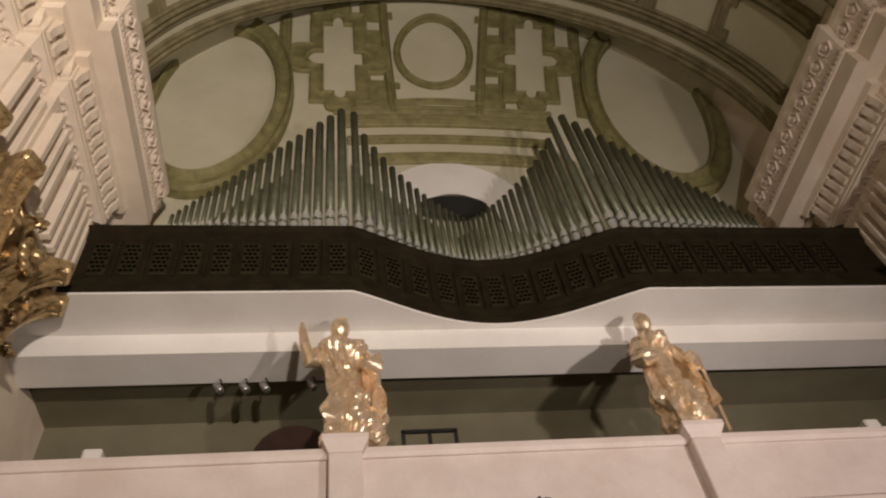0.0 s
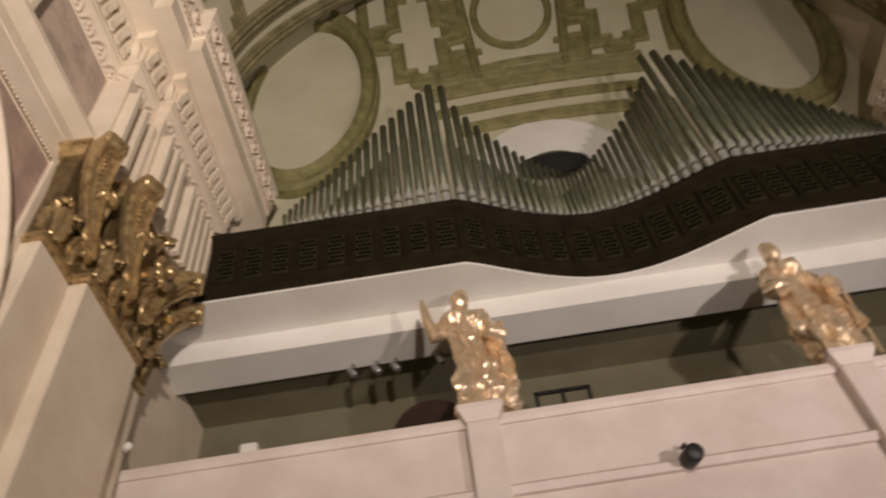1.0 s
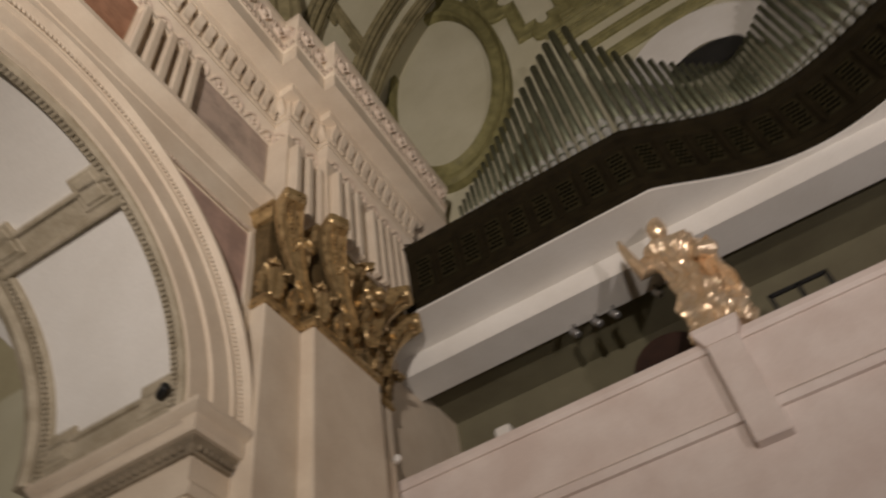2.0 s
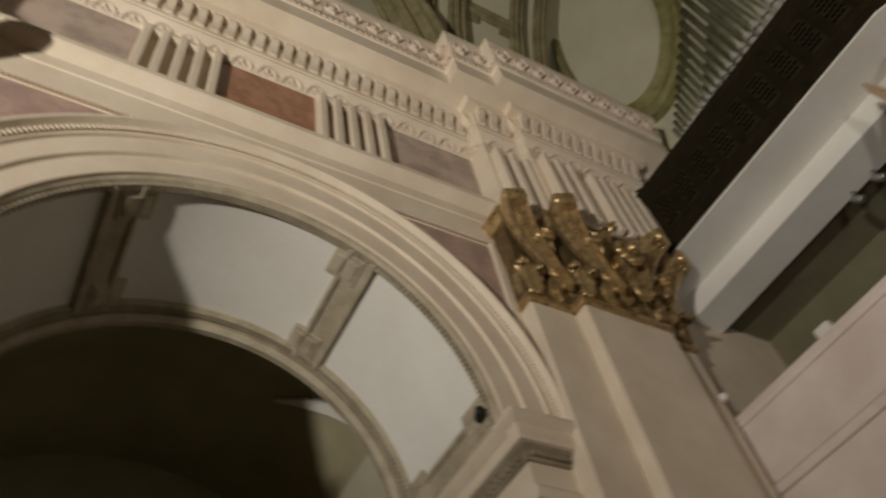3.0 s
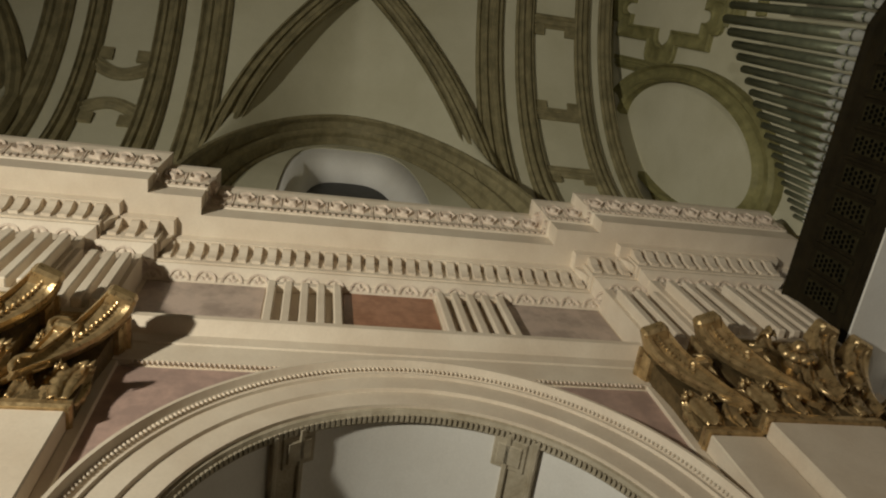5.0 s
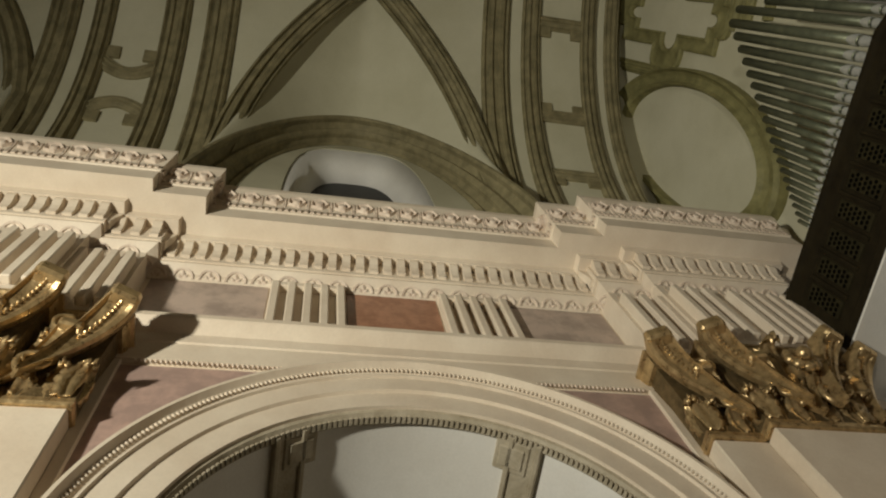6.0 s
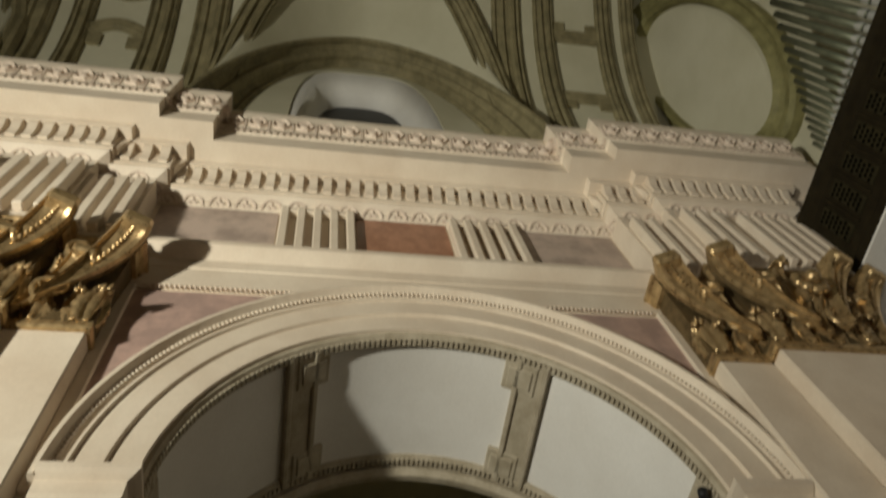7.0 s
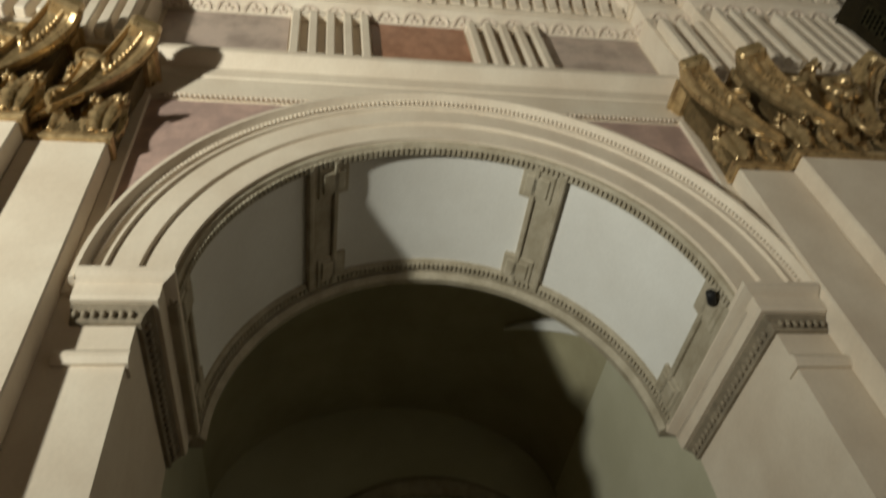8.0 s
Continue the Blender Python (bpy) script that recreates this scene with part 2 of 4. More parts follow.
# lunette windows: plaster reveal and dark glass
for sx, nm in ((-1, "window_west"), (1, "window_east")):
    for c in CAPS:
        X = lambda d: AX + sx * (AX - WALL + d)
        w = thing(nm, "lunette window with a deep white splayed reveal", "window", kind="structure")
        bm = bmesh.new()
        rows = []
        for i in range(65):
            t = math.pi * (1 - i / 64)
            y, z = window_edge(c, t)
            yg, zg = c + 0.95 * power(math.cos(t), 0.6), 11.0 + 5.15 * max(math.sin(t), 0.0) ** 0.5
            rows.append([(X(0.02), y, z), (X(0.62), yg, zg), (X(0.66), yg, zg + 0.05), (X(0.06), y, z + 0.05)])
        grid(bm, rows, closed_v=True, cap=True)
        part("window_reveal", smooth(bm), WHITE, w, "white plaster reveal")
        part("pane", nbox(min(X(0.63), X(0.67)), c - 1.0, TOP, max(X(0.63), X(0.67)), c + 1.0, 16.25), BLACK, w, "night-dark glass")

# ---- chapel behind the arch ----
cx0, cx1 = WALL - DEEP, WALL - DEEP - 4.4
bm = bmesh.new()
box(bm, cx1 - 0.3, BAY - 2.7, 0, cx1, BAY + 2.7, 9)
box(bm, cx1, BAY - 2.7, 0, cx0, BAY - 2.4, 9)
box(bm, cx1, BAY + 2.4, 0, cx0, BAY + 2.7, 9)
setting("wall_chapel", bm, VAULT, "dim plastered walls of the side chapel", "wall")
bm = bmesh.new()
rows = []
for i in range(33):
    t = math.pi * i / 32
    rows.append([(cx1 + (cx0 - cx1) * k / 8, BAY + 2.42 * math.cos(t), 6.9 + 1.7 * math.sin(t)) for k in range(9)])
grid(bm, rows)
smooth(bm)
setting("ceiling_chapel", bm, CHAPEL, "dim plastered chapel vault", "vault")


bm = bmesh.new()
sweep_arc(bm, (cx1 + 0.02, BAY + 0.5, 5.3), "yz", [(1.75, 0.0), (1.75, 0.10), (1.95, 0.12), (2.05, 0.06), (2.05, 0.0)], 0, 180, 48)
setting("chapel_arch", bm, BARST, "grey-cream plaster arch on the chapel's end wall", "arch")
bm = bmesh.new()                                       # white strip added where a sliver of the chapel vault catches light
rows = []
for i in range(13):
    f = i / 12
    y, x, w = BAY + 1.46 + 0.88 * f, -7.1 + 0.80 * f, 0.012 + 0.085 * math.sin(f * 2.4)
    z = 6.9 + 1.7 * math.sqrt(1 - ((y - BAY) / 2.42) ** 2)
    rows.append([(x - w, y, z + 0.02), (x - w, y - 0.02, z - 0.05), (x + w, y - 0.02, z - 0.05), (x + w, y, z + 0.02)])
grid(bm, rows, closed_v=True, cap=True)
setting("chapel_lit_sliver", bm, WHITE, "white strip in place of the lit sliver on the chapel vault", "moulding")


# ---- pilasters, arch mouldings, entablature ----
def mirrored(x, sx):
    return x if sx < 0 else 2 * AX - x


def pilaster(sx, y0, y1, layer, label):
    p = thing("pilaster", label, "pilaster", "pilasters along the nave")
    f = WALL + (P1 if layer == 1 else P2)
    a, b = sorted((mirrored(WALL, sx), mirrored(f, sx)))
    part("shaft", nbox(a, y0, 0.9, b, y1, CAP0 - 0.1, bevel=0.012), CREAM, p)
    bm = bmesh.new()
    plan = [(mirrored(WALL, sx), y0), (mirrored(f, sx), y0), (mirrored(f, sx), y1), (mirrored(WALL, sx), y1)]
    prof = [(-0.02, CAP0 - 0.1), (0.02, CAP0 - 0.1), (0.035, CAP0 - 0.075), (0.02, CAP0 - 0.05), (0.02, CAP0), (-0.02, CAP0)]
    sweep_plan(bm, plan, prof, 1 if sx < 0 else -1)
    part("astragal", bm, GILT, p, "gilded astragal")
    bm = bmesh.new()
    prof = [(-0.02, 0.0), (0.16, 0.0), (0.16, 0.5), (0.1, 0.58), (0.12, 0.66), (0.06, 0.74), (0.08, 0.82), (0.02, 0.9), (-0.02, 0.9)]
    sweep_plan(bm, plan, prof, 1 if sx < 0 else -1)
    part("base", bm, CREAM, p)
    return p


PILASTERS = ((-2.13, -1.56, 1), (-3.3, -2.13, 2), (3.46, 3.97, 1), (3.97, 5.06, 2), (5.06, 5.5, 1))
for sx in (-1, 1):
    for y0, y1, layer in PILASTERS:
        pilaster(sx, y0, y1, layer, "tall plain cream-painted pilaster under a gilded capital")


def plan_line(sx, base=0.0):
    f0, f1, f2 = WALL + base, WALL + P1 + base, WALL + P2 + base
    pts = [(f2, BACK_Y), (f2, -2.33), (f1, -2.33), (f1, -1.76), (f0, -1.76), (f0, 3.62), (f1, 3.62), (f1, 4.17), (f2, 4.17), (f2, 5.68),
           (f1, 5.68), (f1, 5.93), (f0, 5.93), (f0, END_Y)]
    return [(mirrored(x, sx), y) for x, y in pts]


def entablature(sx):
    e = thing("entablature", "cream stucco entablature with triglyphs, marble frieze, dentils and carved cornice", "entablature", kind="structure")
    side = 1 if sx < 0 else -1
    line = plan_line(sx)
    bm = bmesh.new()
    flat = [(mirrored(WALL, sx), y) for y in (-1.78, 3.64)]
    sweep_plan(bm, flat, [(-0.3, ARCHI), (0.06, ARCHI), (0.07, ARCHI + 0.28), (0.085, ARCHI + 0.29), (0.095, ARCHI + 0.42), (0.12, ARCHI + 0.44),
                          (0.20, ARCHI + 0.50), (0.22, ARCHI + 0.52), (0.22, ARCHI + 0.59), (0.0, FRIEZE), (-0.3, FRIEZE)], side)
    part("architrave", bm, CREAM, e)
    for seg in (line[:5], line[5:13]):
        bm = bmesh.new()
        sweep_plan(bm, seg, [(-0.2, CAP1 - 0.002), (0.15, CAP1 - 0.002), (0.15, CAP1 + 0.10), (0.11, CAP1 + 0.12), (0.11, BED + 0.01), (-0.2, BED + 0.01)], side)
        part("pilaster_block", bm, CREAM, e)
    bm = bmesh.new()
    sweep_plan(bm, line, [(-0.3, FRIEZE - 0.01), (0.035, FRIEZE - 0.01), (0.035, BED), (-0.3, BED)], side)
    part("frieze", bm, CREAM, e)
    bm = bmesh.new()
    sweep_plan(bm, line, [(-0.3, BED), (0.05, BED), (0.08, BED + 0.02), (0.1, BED + 0.06), (0.17, BED + 0.1), (0.2, BED + 0.12), (0.2, BED + 0.16),
                          (0.22, BED + 0.16), (0.22, SOFF - 0.1), (0.33, SOFF - 0.1), (0.35, SOFF), (0.60, SOFF), (0.60, SOFF + 0.30), (0.62, SOFF + 0.31),
                          (0.625, SOFF + 0.36), (0.60, SOFF + 0.37), (0.61, SOFF + 0.45), (0.64, SOFF + 0.62), (0.68, SOFF + 0.82), (0.69, SOFF + 0.86),
                          (0.69, TOP), (-0.3, TOP)], side)
    part("cornice", bm, CREAM, e)
    return e


ENT = {sx: entablature(sx) for sx in (-1, 1)}


bm = bmesh.new()
bmesh.ops.create_icosphere(bm, subdivisions=1, radius=0.027, matrix=Matrix.Diagonal((0.8, 0.8, 1.15, 1)))
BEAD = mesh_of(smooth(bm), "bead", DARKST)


def arch_frame(sx):
    X = lambda d: mirrored(WALL + d, sx)
    a = thing("arch_moulding", "cream stucco arch moulding on profiled imposts", "arch", kind="structure")
    s = 1 if sx < 0 else -1
    bm = bmesh.new()
    prof = [(ARCH, -0.02), (ARCH, 0.03), (ARCH + 0.195, 0.034), (ARCH + 0.205, 0.066), (ARCH + 0.385, 0.07), (ARCH + 0.392, 0.098), (ARCH + 0.412, 0.098), (ARCH + 0.42, 0.075),
            (ARCH + 0.435, 0.078), (ARCH + 0.46, 0.092), (ARCH + 0.485, 0.12), (ARCH + 0.50, 0.16), (ARCH + 0.505, 0.175), (ARCH + 0.535, 0.175), (ARCH + 0.54, 0.15), (ARCH + 0.54, -0.02)]
    sweep_arc(bm, (X(0), BAY, SPRING), "yz", [(r, d * s) for r, d in prof], 0, 180, 64)
    part("archivolt", bm, CREAM, a)
    for q in (-1, 1):
        y0, y1 = sorted((BAY + q * JAMB, BAY + q * (ARCH + 0.5)))
        plan = [(X(-DEEP), y0), (X(0.0), y0), (X(0), y1)] if q > 0 else [(X(0.0), y0), (X(0), y1), (X(-DEEP), y1)]
        bm = bmesh.new()
        S = SPRING + (0.07 if q < 0 else 0.02)
        sweep_plan(bm, plan, [(-0.1, S - 0.21), (0.12, S - 0.21), (0.13, S - 0.18), (0.13, S - 0.08), (0.17, S - 0.06), (0.20, S - 0.04), (0.20, S), (-0.1, S)], s)
        part("impost", bm, CREAM, a)
        bm = bmesh.new()
        sweep_plan(bm, plan, [(-0.1, S - 0.31), (0.03, S - 0.31), (0.04, S - 0.295), (0.035, S - 0.28), (0.05, S - 0.25), (0.09, S - 0.22), (0.09, S - 0.21), (-0.1, S - 0.21)], s)
        part("impost_carving", bm, DARKST, a, "dark carved moulding under the impost")
        inner = y0 if q > 0 else y1                        # beads along the jamb and the front
        for k in range(21):
            piece("bead", BEAD, a, Matrix.Translation((X(-DEEP + 0.07 * k + 0.05), inner - q * 0.055, S - 0.262)))
        for k in range(7):
            piece("bead", BEAD, a, Matrix.Translation((X(0.055), y0 + (y1 - y0) * (k + 0.5) / 7, S - 0.262)))
        bm = bmesh.new()
        sweep_plan(bm, [(X(0), y0 - 0.02), (X(0), y1 + 0.02)], [(-0.1, S - 0.62), (0.03, S - 0.62), (0.05, S - 0.58), (0.05, S - 0.55), (0.03, S - 0.52), (-0.1, S - 0.52)], s)
        part("necking", bm, CREAM, a)
    return a


for sx in (-1, 1):
    arch_frame(sx)

# ---- vault ribs ----
LUN_PROFILE = [(-0.02, -0.2), (-0.02, 0.0), (0.05, 0.04), (0.13, 0.04), (0.17, -0.05), (0.36, -0.07), (0.44, 0.0), (0.52, 0.01), (0.60, 0.0), (0.66, -0.07),
               (0.84, -0.07), (0.88, -0.01), (0.96, 0.0), (1.0, -0.02), (1.0, -0.2)]
RIBS = [(-4.67, 0.5), (-4.0, 0.36), (-2.76, 0.46), (-1.96, 0.56), (3.35, 0.55), (4.09, 0.38), (5.32, 0.30), (5.84, 0.30)]
for y, w in RIBS:
    bm = bmesh.new()
    path = [vault_point(y, math.pi * i / 72) for i in range(73)]
    ribbon(bm, path, [Vector((AX, y, VZ)) - p for p in path], w, 0.16 if y < 5.5 else 0.10)
    rb = setting("vault_rib", bm, RIB, "grey-brown moulded stucco rib across the vault", "rib")
for sx in (-1, 1):
    for c in CAPS:
        bm = bmesh.new()
        for q in (-1, 1):
            path, nor = [], []
            for i in range(41):
                f = q * (0.999 - 0.979 * (1 - (1 - i / 40) ** 2.4))
                y, a0 = c + CAPW * f, cap_angle(f)
                path.append(Vector((AX + sx * VR * math.cos(a0), y, VZ + VR * math.sin(a0))))
                nor.append((Vector((AX, y, VZ)) - path[-1]).normalized() + Vector((0, -f * 0.6, -0.4)))
            ribbon(bm, path, nor, 0.46, 0.2)
        setting("groin_rib", bm, RIB, "grey-brown stucco rib along the cap's groin", "rib")
        bm = bmesh.new()                               # moulded arch, splayed back from the web's edge to the lunette wall
        rows = []
        for i in range(65):
            t = math.pi * i / 64
            (yo, zo), (yi, zi) = lunette_outer(c, t), lunette_inner(c, t)
            o = Vector((AX + sx * (AX - WALL - FRONT_X), yo, zo))
            n = Vector((AX + sx * (AX - WALL - LUN_X), yi, zi))
            out = Vector((-sx * 0.75, -0.6 * math.cos(t), -0.6 * math.sin(t))).normalized()
            rows.append([o.lerp(n, f) + out * h for f, h in LUN_PROFILE])
        grid(bm, rows, closed_v=True, cap=True)
        setting("lunette_arch", bm, RIB, "grey-brown moulded stucco arch round the lunette", "rib")

# ---- organ gallery ----
bm = bmesh.new()
box(bm, WALL, BEAM_Y, 7.33, WR, BEAM_Y + 0.5, CASE_Z0 - 0.03)
hollow = lambda x: CASE_Y + (0.55 * math.cos(min(abs(x - OX) / 1.72, 1.0) * math.pi / 2) ** 1.15)
rows = []
for x in [WALL] + [OX - 1.72 + 3.44 * i / 40 for i in range(41)] + [WR]:
    y = hollow(x) - 0.085
    rows.append([(x, y, CASE_Z0 - 0.03), (x, y, CASE_Z0 - 0.002), (x, END_Y + 0.2, CASE_Z0 - 0.002), (x, END_Y + 0.2, CASE_Z0 - 0.03)])
grid(bm, rows, closed_v=True, cap=True)
setting("beam", bm, WHITE, "white plastered beam and soffit carrying the organ", "beam")
# SHADE carries the gallery's dimness in its base colour.
setting("ceiling_gallery", nbox(WALL, BEAM_Y + 0.5, 7.5, WR, 9.2, 7.6), SHADE, "ceiling of the lower gallery in a shade-darkened colour", "ceiling")
setting("wall_gallery", nbox(WALL, 7.55, 0, WR, 7.75, 7.5), SHADE, "plastered back wall of the gallery in a shade-darkened colour", "wall")
PAR_Y, PAR_Z = 5.7, 5.68
bm = bmesh.new()
box(bm, WALL, PAR_Y, 0, WR, PAR_Y + 0.35, PAR_Z - 0.1)
sweep_plan(bm, [(WALL, PAR_Y), (WR, PAR_Y)], [(-0.37, PAR_Z - 0.1), (0.03, PAR_Z - 0.1), (0.05, PAR_Z - 0.06), (0.05, PAR_Z), (-0.37, PAR_Z)], 1)
sweep_plan(bm, [(WALL, PAR_Y), (WR, PAR_Y)], [(-0.1, 4.85), (0.05, 4.85), (0.07, 4.92), (0.03, 4.96), (-0.1, 4.96)], 1)
setting("parapet", bm, PARA, "pale pinkish stucco gallery parapet", "parapet")


def case_y(x):
    """Front of the organ case: straight wings and a hollow middle."""
    s = abs(x - OX) / 1.72
    return CASE_Y if s >= 1 else CASE_Y + 0.55 * math.cos(s * math.pi / 2) ** 1.15


organ = thing("organ", "wide church organ with tin pipes on a dark carved wooden case", "organ")
xs = [WALL + 0.35] + [OX - 1.72 + 3.44 * i / 40 for i in range(41)] + [WR - 0.35]
line = [(x, case_y(x)) for x in xs]
bm = bmesh.new()
sweep_plan(bm, line, [(-0.1, CASE_Z0), (0.06, CASE_Z0), (0.06, CASE_Z0 + 0.14), (0.03, CASE_Z0 + 0.18), (0.03, CASE_Z0 + 0.3), (0.0, CASE_Z0 + 0.33), (0.0, CASE_Z1 - 0.22), (0.03, CASE_Z1 - 0.2),
                      (0.04, CASE_Z1 - 0.08), (0.08, CASE_Z1 - 0.04), (0.08, CASE_Z1), (-0.1, CASE_Z1)], 1)
part("case", bm, WOOD, organ, "dark stained wooden case")


def pipe(x, y, z0, mouth, top, r):
    bm = bmesh.new()
    n = 12
    lathe(bm, [(r, mouth), (r, top), (r * 0.9, top), (r * 0.9, top - 0.1)], n)
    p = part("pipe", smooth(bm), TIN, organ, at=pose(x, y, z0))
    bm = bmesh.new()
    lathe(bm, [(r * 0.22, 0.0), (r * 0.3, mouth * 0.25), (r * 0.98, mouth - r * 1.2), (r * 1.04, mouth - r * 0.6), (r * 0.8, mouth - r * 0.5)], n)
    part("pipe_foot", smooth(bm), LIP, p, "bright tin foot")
    bm = bmesh.new()
    lathe(bm, [(r * 0.8, mouth - r * 0.56), (r * 0.8, mouth + 0.01)], n)
    part("mouth_slit", smooth(bm), HOLE, p, "dark slit of the mouth")
    bm = bmesh.new()
    rows = []
    for f in (0.0, 0.3, 0.6, 0.68, 0.76, 0.84, 0.9, 0.95, 0.98, 1.0):
        zz = mouth + r * 2.3 * f
        w = r * 1.04 * (1.0 if f < 0.6 else math.sqrt(max(1 - ((f - 0.6) / 0.4) ** 2, 0.0))) + 0.003
        rows.append([(w * math.sin(u), -(r + 0.012) * math.cos(u * w / r) if w > r * 0.5 else -(r + 0.012 - 0.02 * u * u * w), zz) for u in (-1.5, -1.1, -0.6, 0, 0.6, 1.1, 1.5)])
    grid(bm, rows)
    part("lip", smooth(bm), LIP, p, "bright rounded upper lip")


def pipes_row(x0, x1, w0, w1, h0, h1, curve=1.0):
    """Pipes from x0 to x1, widths w0 to w1, heights h0 to h1."""
    xs, x = [], x0
    sgn = 1 if x1 > x0 else -1
    while (x1 - x) * sgn > 0:
        f = abs((x - x0) / (x1 - x0))
        w = w0 + (w1 - w0) * f
        xs.append((x + sgn * w / 2, w, h0 + (h1 - h0) * f ** curve))
        x += sgn * w
    for x, w, h in xs:
        pipe(x, case_y(x) + 0.16, CASE_Z1 - 0.02, 0.09 + w * 2.3, h, w * 0.385)


# Dark board added as a backdrop that keeps the gaps between feet dark.
bm = bmesh.new()
sweep_plan(bm, [(x, y + 0.30) for x, y in line], [(-0.03, CASE_Z1 - 0.05), (0.03, CASE_Z1 - 0.05), (0.03, CASE_Z1 + 0.38), (-0.03, CASE_Z1 + 0.38)], 1)
part("pipe_backdrop", bm, WOOD, organ, "dark wooden board added behind the pipe feet for their dark gaps")
for s in (-1, 1):
    pipes_row(OX + s * 1.72, OX + s * 3.95, 0.17, 0.065, 3.3, 0.45, 1.0)
    pipes_row(OX + s * 1.68, OX, 0.150, 0.072, 3.3, 1.15, 0.55)


# ---- stucco on the end wall ----
def loop_frame(bm, inner, outer, h):
    """A raised frame between two closed outlines of (x, z) with equally many points, with a rolled edge on both sides."""
    n = len(inner)
    rows = []
    for f, k in ((0.0, -0.02), (0.0, h), (0.12, h * 1.35), (0.24, h * 0.9), (0.40, h * 0.7), (0.6, h * 0.7), (0.76, h * 0.9), (0.88, h * 1.35), (1.0, h), (1.0, -0.02)):
        rows.append([end_pt(inner[i][0] + (outer[i][0] - inner[i][0]) * f, inner[i][1] + (outer[i][1] - inner[i][1]) * f, k) for i in range(n)])
    return grid(bm, rows, closed_v=True)


def oval(cx, cz, rx, rz, n=64, lean=0.0):
    return [(cx + rx * math.cos(2 * math.pi * i / n) + lean * math.sin(2 * math.pi * i / n), cz + rz * math.sin(2 * math.pi * i / n)) for i in range(n)]


def cross_outline(cx, cz, n=96):
    """A Latin cross with round lobes at the ends of its arms."""
    body, arm, hgt, ah, lobe = 0.31, 0.42, 1.2, 0.24, 0.11
    out = []
    for k in range(9):                                # right lobe
        a = -math.pi / 2 + math.pi * k / 8
        out.append((arm + 0.2 * math.cos(a), ah * math.sin(a)))
    out += [(body, ah), (body, hgt), (lobe, hgt)]
    for k in range(7):                                # top lobe
        a = math.pi * k / 6
        out.append((lobe * math.cos(a), hgt + 0.12 + 0.17 * math.sin(a)))
    out += [(-lobe, hgt), (-body, hgt), (-body, ah)]
    for k in range(9):
        a = math.pi / 2 + math.pi * k / 8
        out.append((-arm + 0.2 * math.cos(a), ah * math.sin(a)))
    out += [(-body, -ah), (-body, -hgt), (-lobe, -hgt)]
    for k in range(7):
        a = math.pi + math.pi * k / 6
        out.append((lobe * math.cos(a), -hgt - 0.1 + 0.15 * math.sin(a)))
    out += [(lobe, -hgt), (body, -hgt), (body, -ah)]
    return [(cx + x, cz + z) for x, z in out]


EX = 2.09
bm = bmesh.new()
loop_frame(bm, oval(EX, 16.22, 0.70, 1.12, lean=0.08), oval(EX, 16.22, 0.85, 1.34, lean=0.1), 0.05)
setting("stucco_roundel", bm, ENDST, "olive-grey stucco ring round a plain roundel", "stucco frame")


def slab(bm, x0, x1, z0, z1, h, lean):
    """A raised block on the end wall, sheared sideways with its height."""
    rows = []
    for i in range(7):
        z = z0 + (z1 - z0) * i / 6
        d = lean * (z - 16.0)
        rows.append([end_pt(x0 + d, z, -0.02), end_pt(x0 + d, z, h), end_pt(x1 + d, z, h), end_pt(x1 + d, z, -0.02)])
    return grid(bm, rows, closed_v=True, cap=True)


for s, cx, cz, lean in ((-1, 0.11, 15.86, -0.01), (1, 4.15, 16.06, 0.16)):
    shear = lambda pts: [(x + lean * (z - cz), min(z, 17.84)) for x, z in pts]
    flat = cross_outline(cx, cz)
    inner = shear(flat)
    outer = shear([(cx + (x - cx) * 1.45 + 0.14 * (1 if x > cx else -1), cz + (z - cz) * 1.12 + (0.26 if z > cz else -0.26)) for x, z in flat])
    bm = bmesh.new()
    loop_frame(bm, inner, outer, 0.06)
    setting("stucco_cross_frame", bm, ENDST, "olive-grey stucco frame with a lobed cross opening", "stucco frame")
    ox, oz, orx, orz, ol = (-2.13, 14.2, 1.05, 2.36, 0.12) if s < 0 else (6.36, 14.45, 1.07, 2.5, 0.26)
    bm = bmesh.new()
    loop_frame(bm, oval(ox, oz, orx, orz, lean=ol), oval(ox, oz, orx + 0.33, orz + 0.58, lean=ol), 0.17)
    setting("stucco_oval", bm, ENDST, "olive-grey moulded stucco frame round a tall oval field", "stucco frame")
    for off, w, h in ((1.00, 0.20, 0.07), (1.44, 0.14, 0.05), (3.08, 0.26, 0.06)):
        path = []
        for i in range(13):
            z = 14.0 + (17.75 - 14.0) * i / 12
            path.append(end_pt(EX + s * off + lean * (z - 16.0), z))
        bm = bmesh.new()
        ribbon(bm, path, [Vector((0, -1, -0.25))] * 13, w, h)
        setting("stucco_strip", bm, ENDST, "olive-grey stucco strip", "stucco frame")
    for z0, z1 in ((14.0, 15.12), (15.42, 16.95), (17.25, 17.8)):
        bm = bmesh.new()
        slab(bm, min(EX + s * 1.05, EX + s * 1.42), max(EX + s * 1.05, EX + s * 1.42), z0, z1, 0.035, lean)
        setting("stucco_link", bm, ENDST, "olive-grey stucco link between frames", "stucco frame")
    for z0, z1 in ((14.86, 15.04), (17.36, 17.54)):      # ears on the strip beside the roundel
        bm = bmesh.new()
        slab(bm, min(EX + s * 0.80, EX + s * 0.95), max(EX + s * 0.80, EX + s * 0.95), z0, z1, 0.045, lean)
        setting("stucco_ear", bm, ENDST, "small stepped stucco ear beside the roundel", "stucco frame")
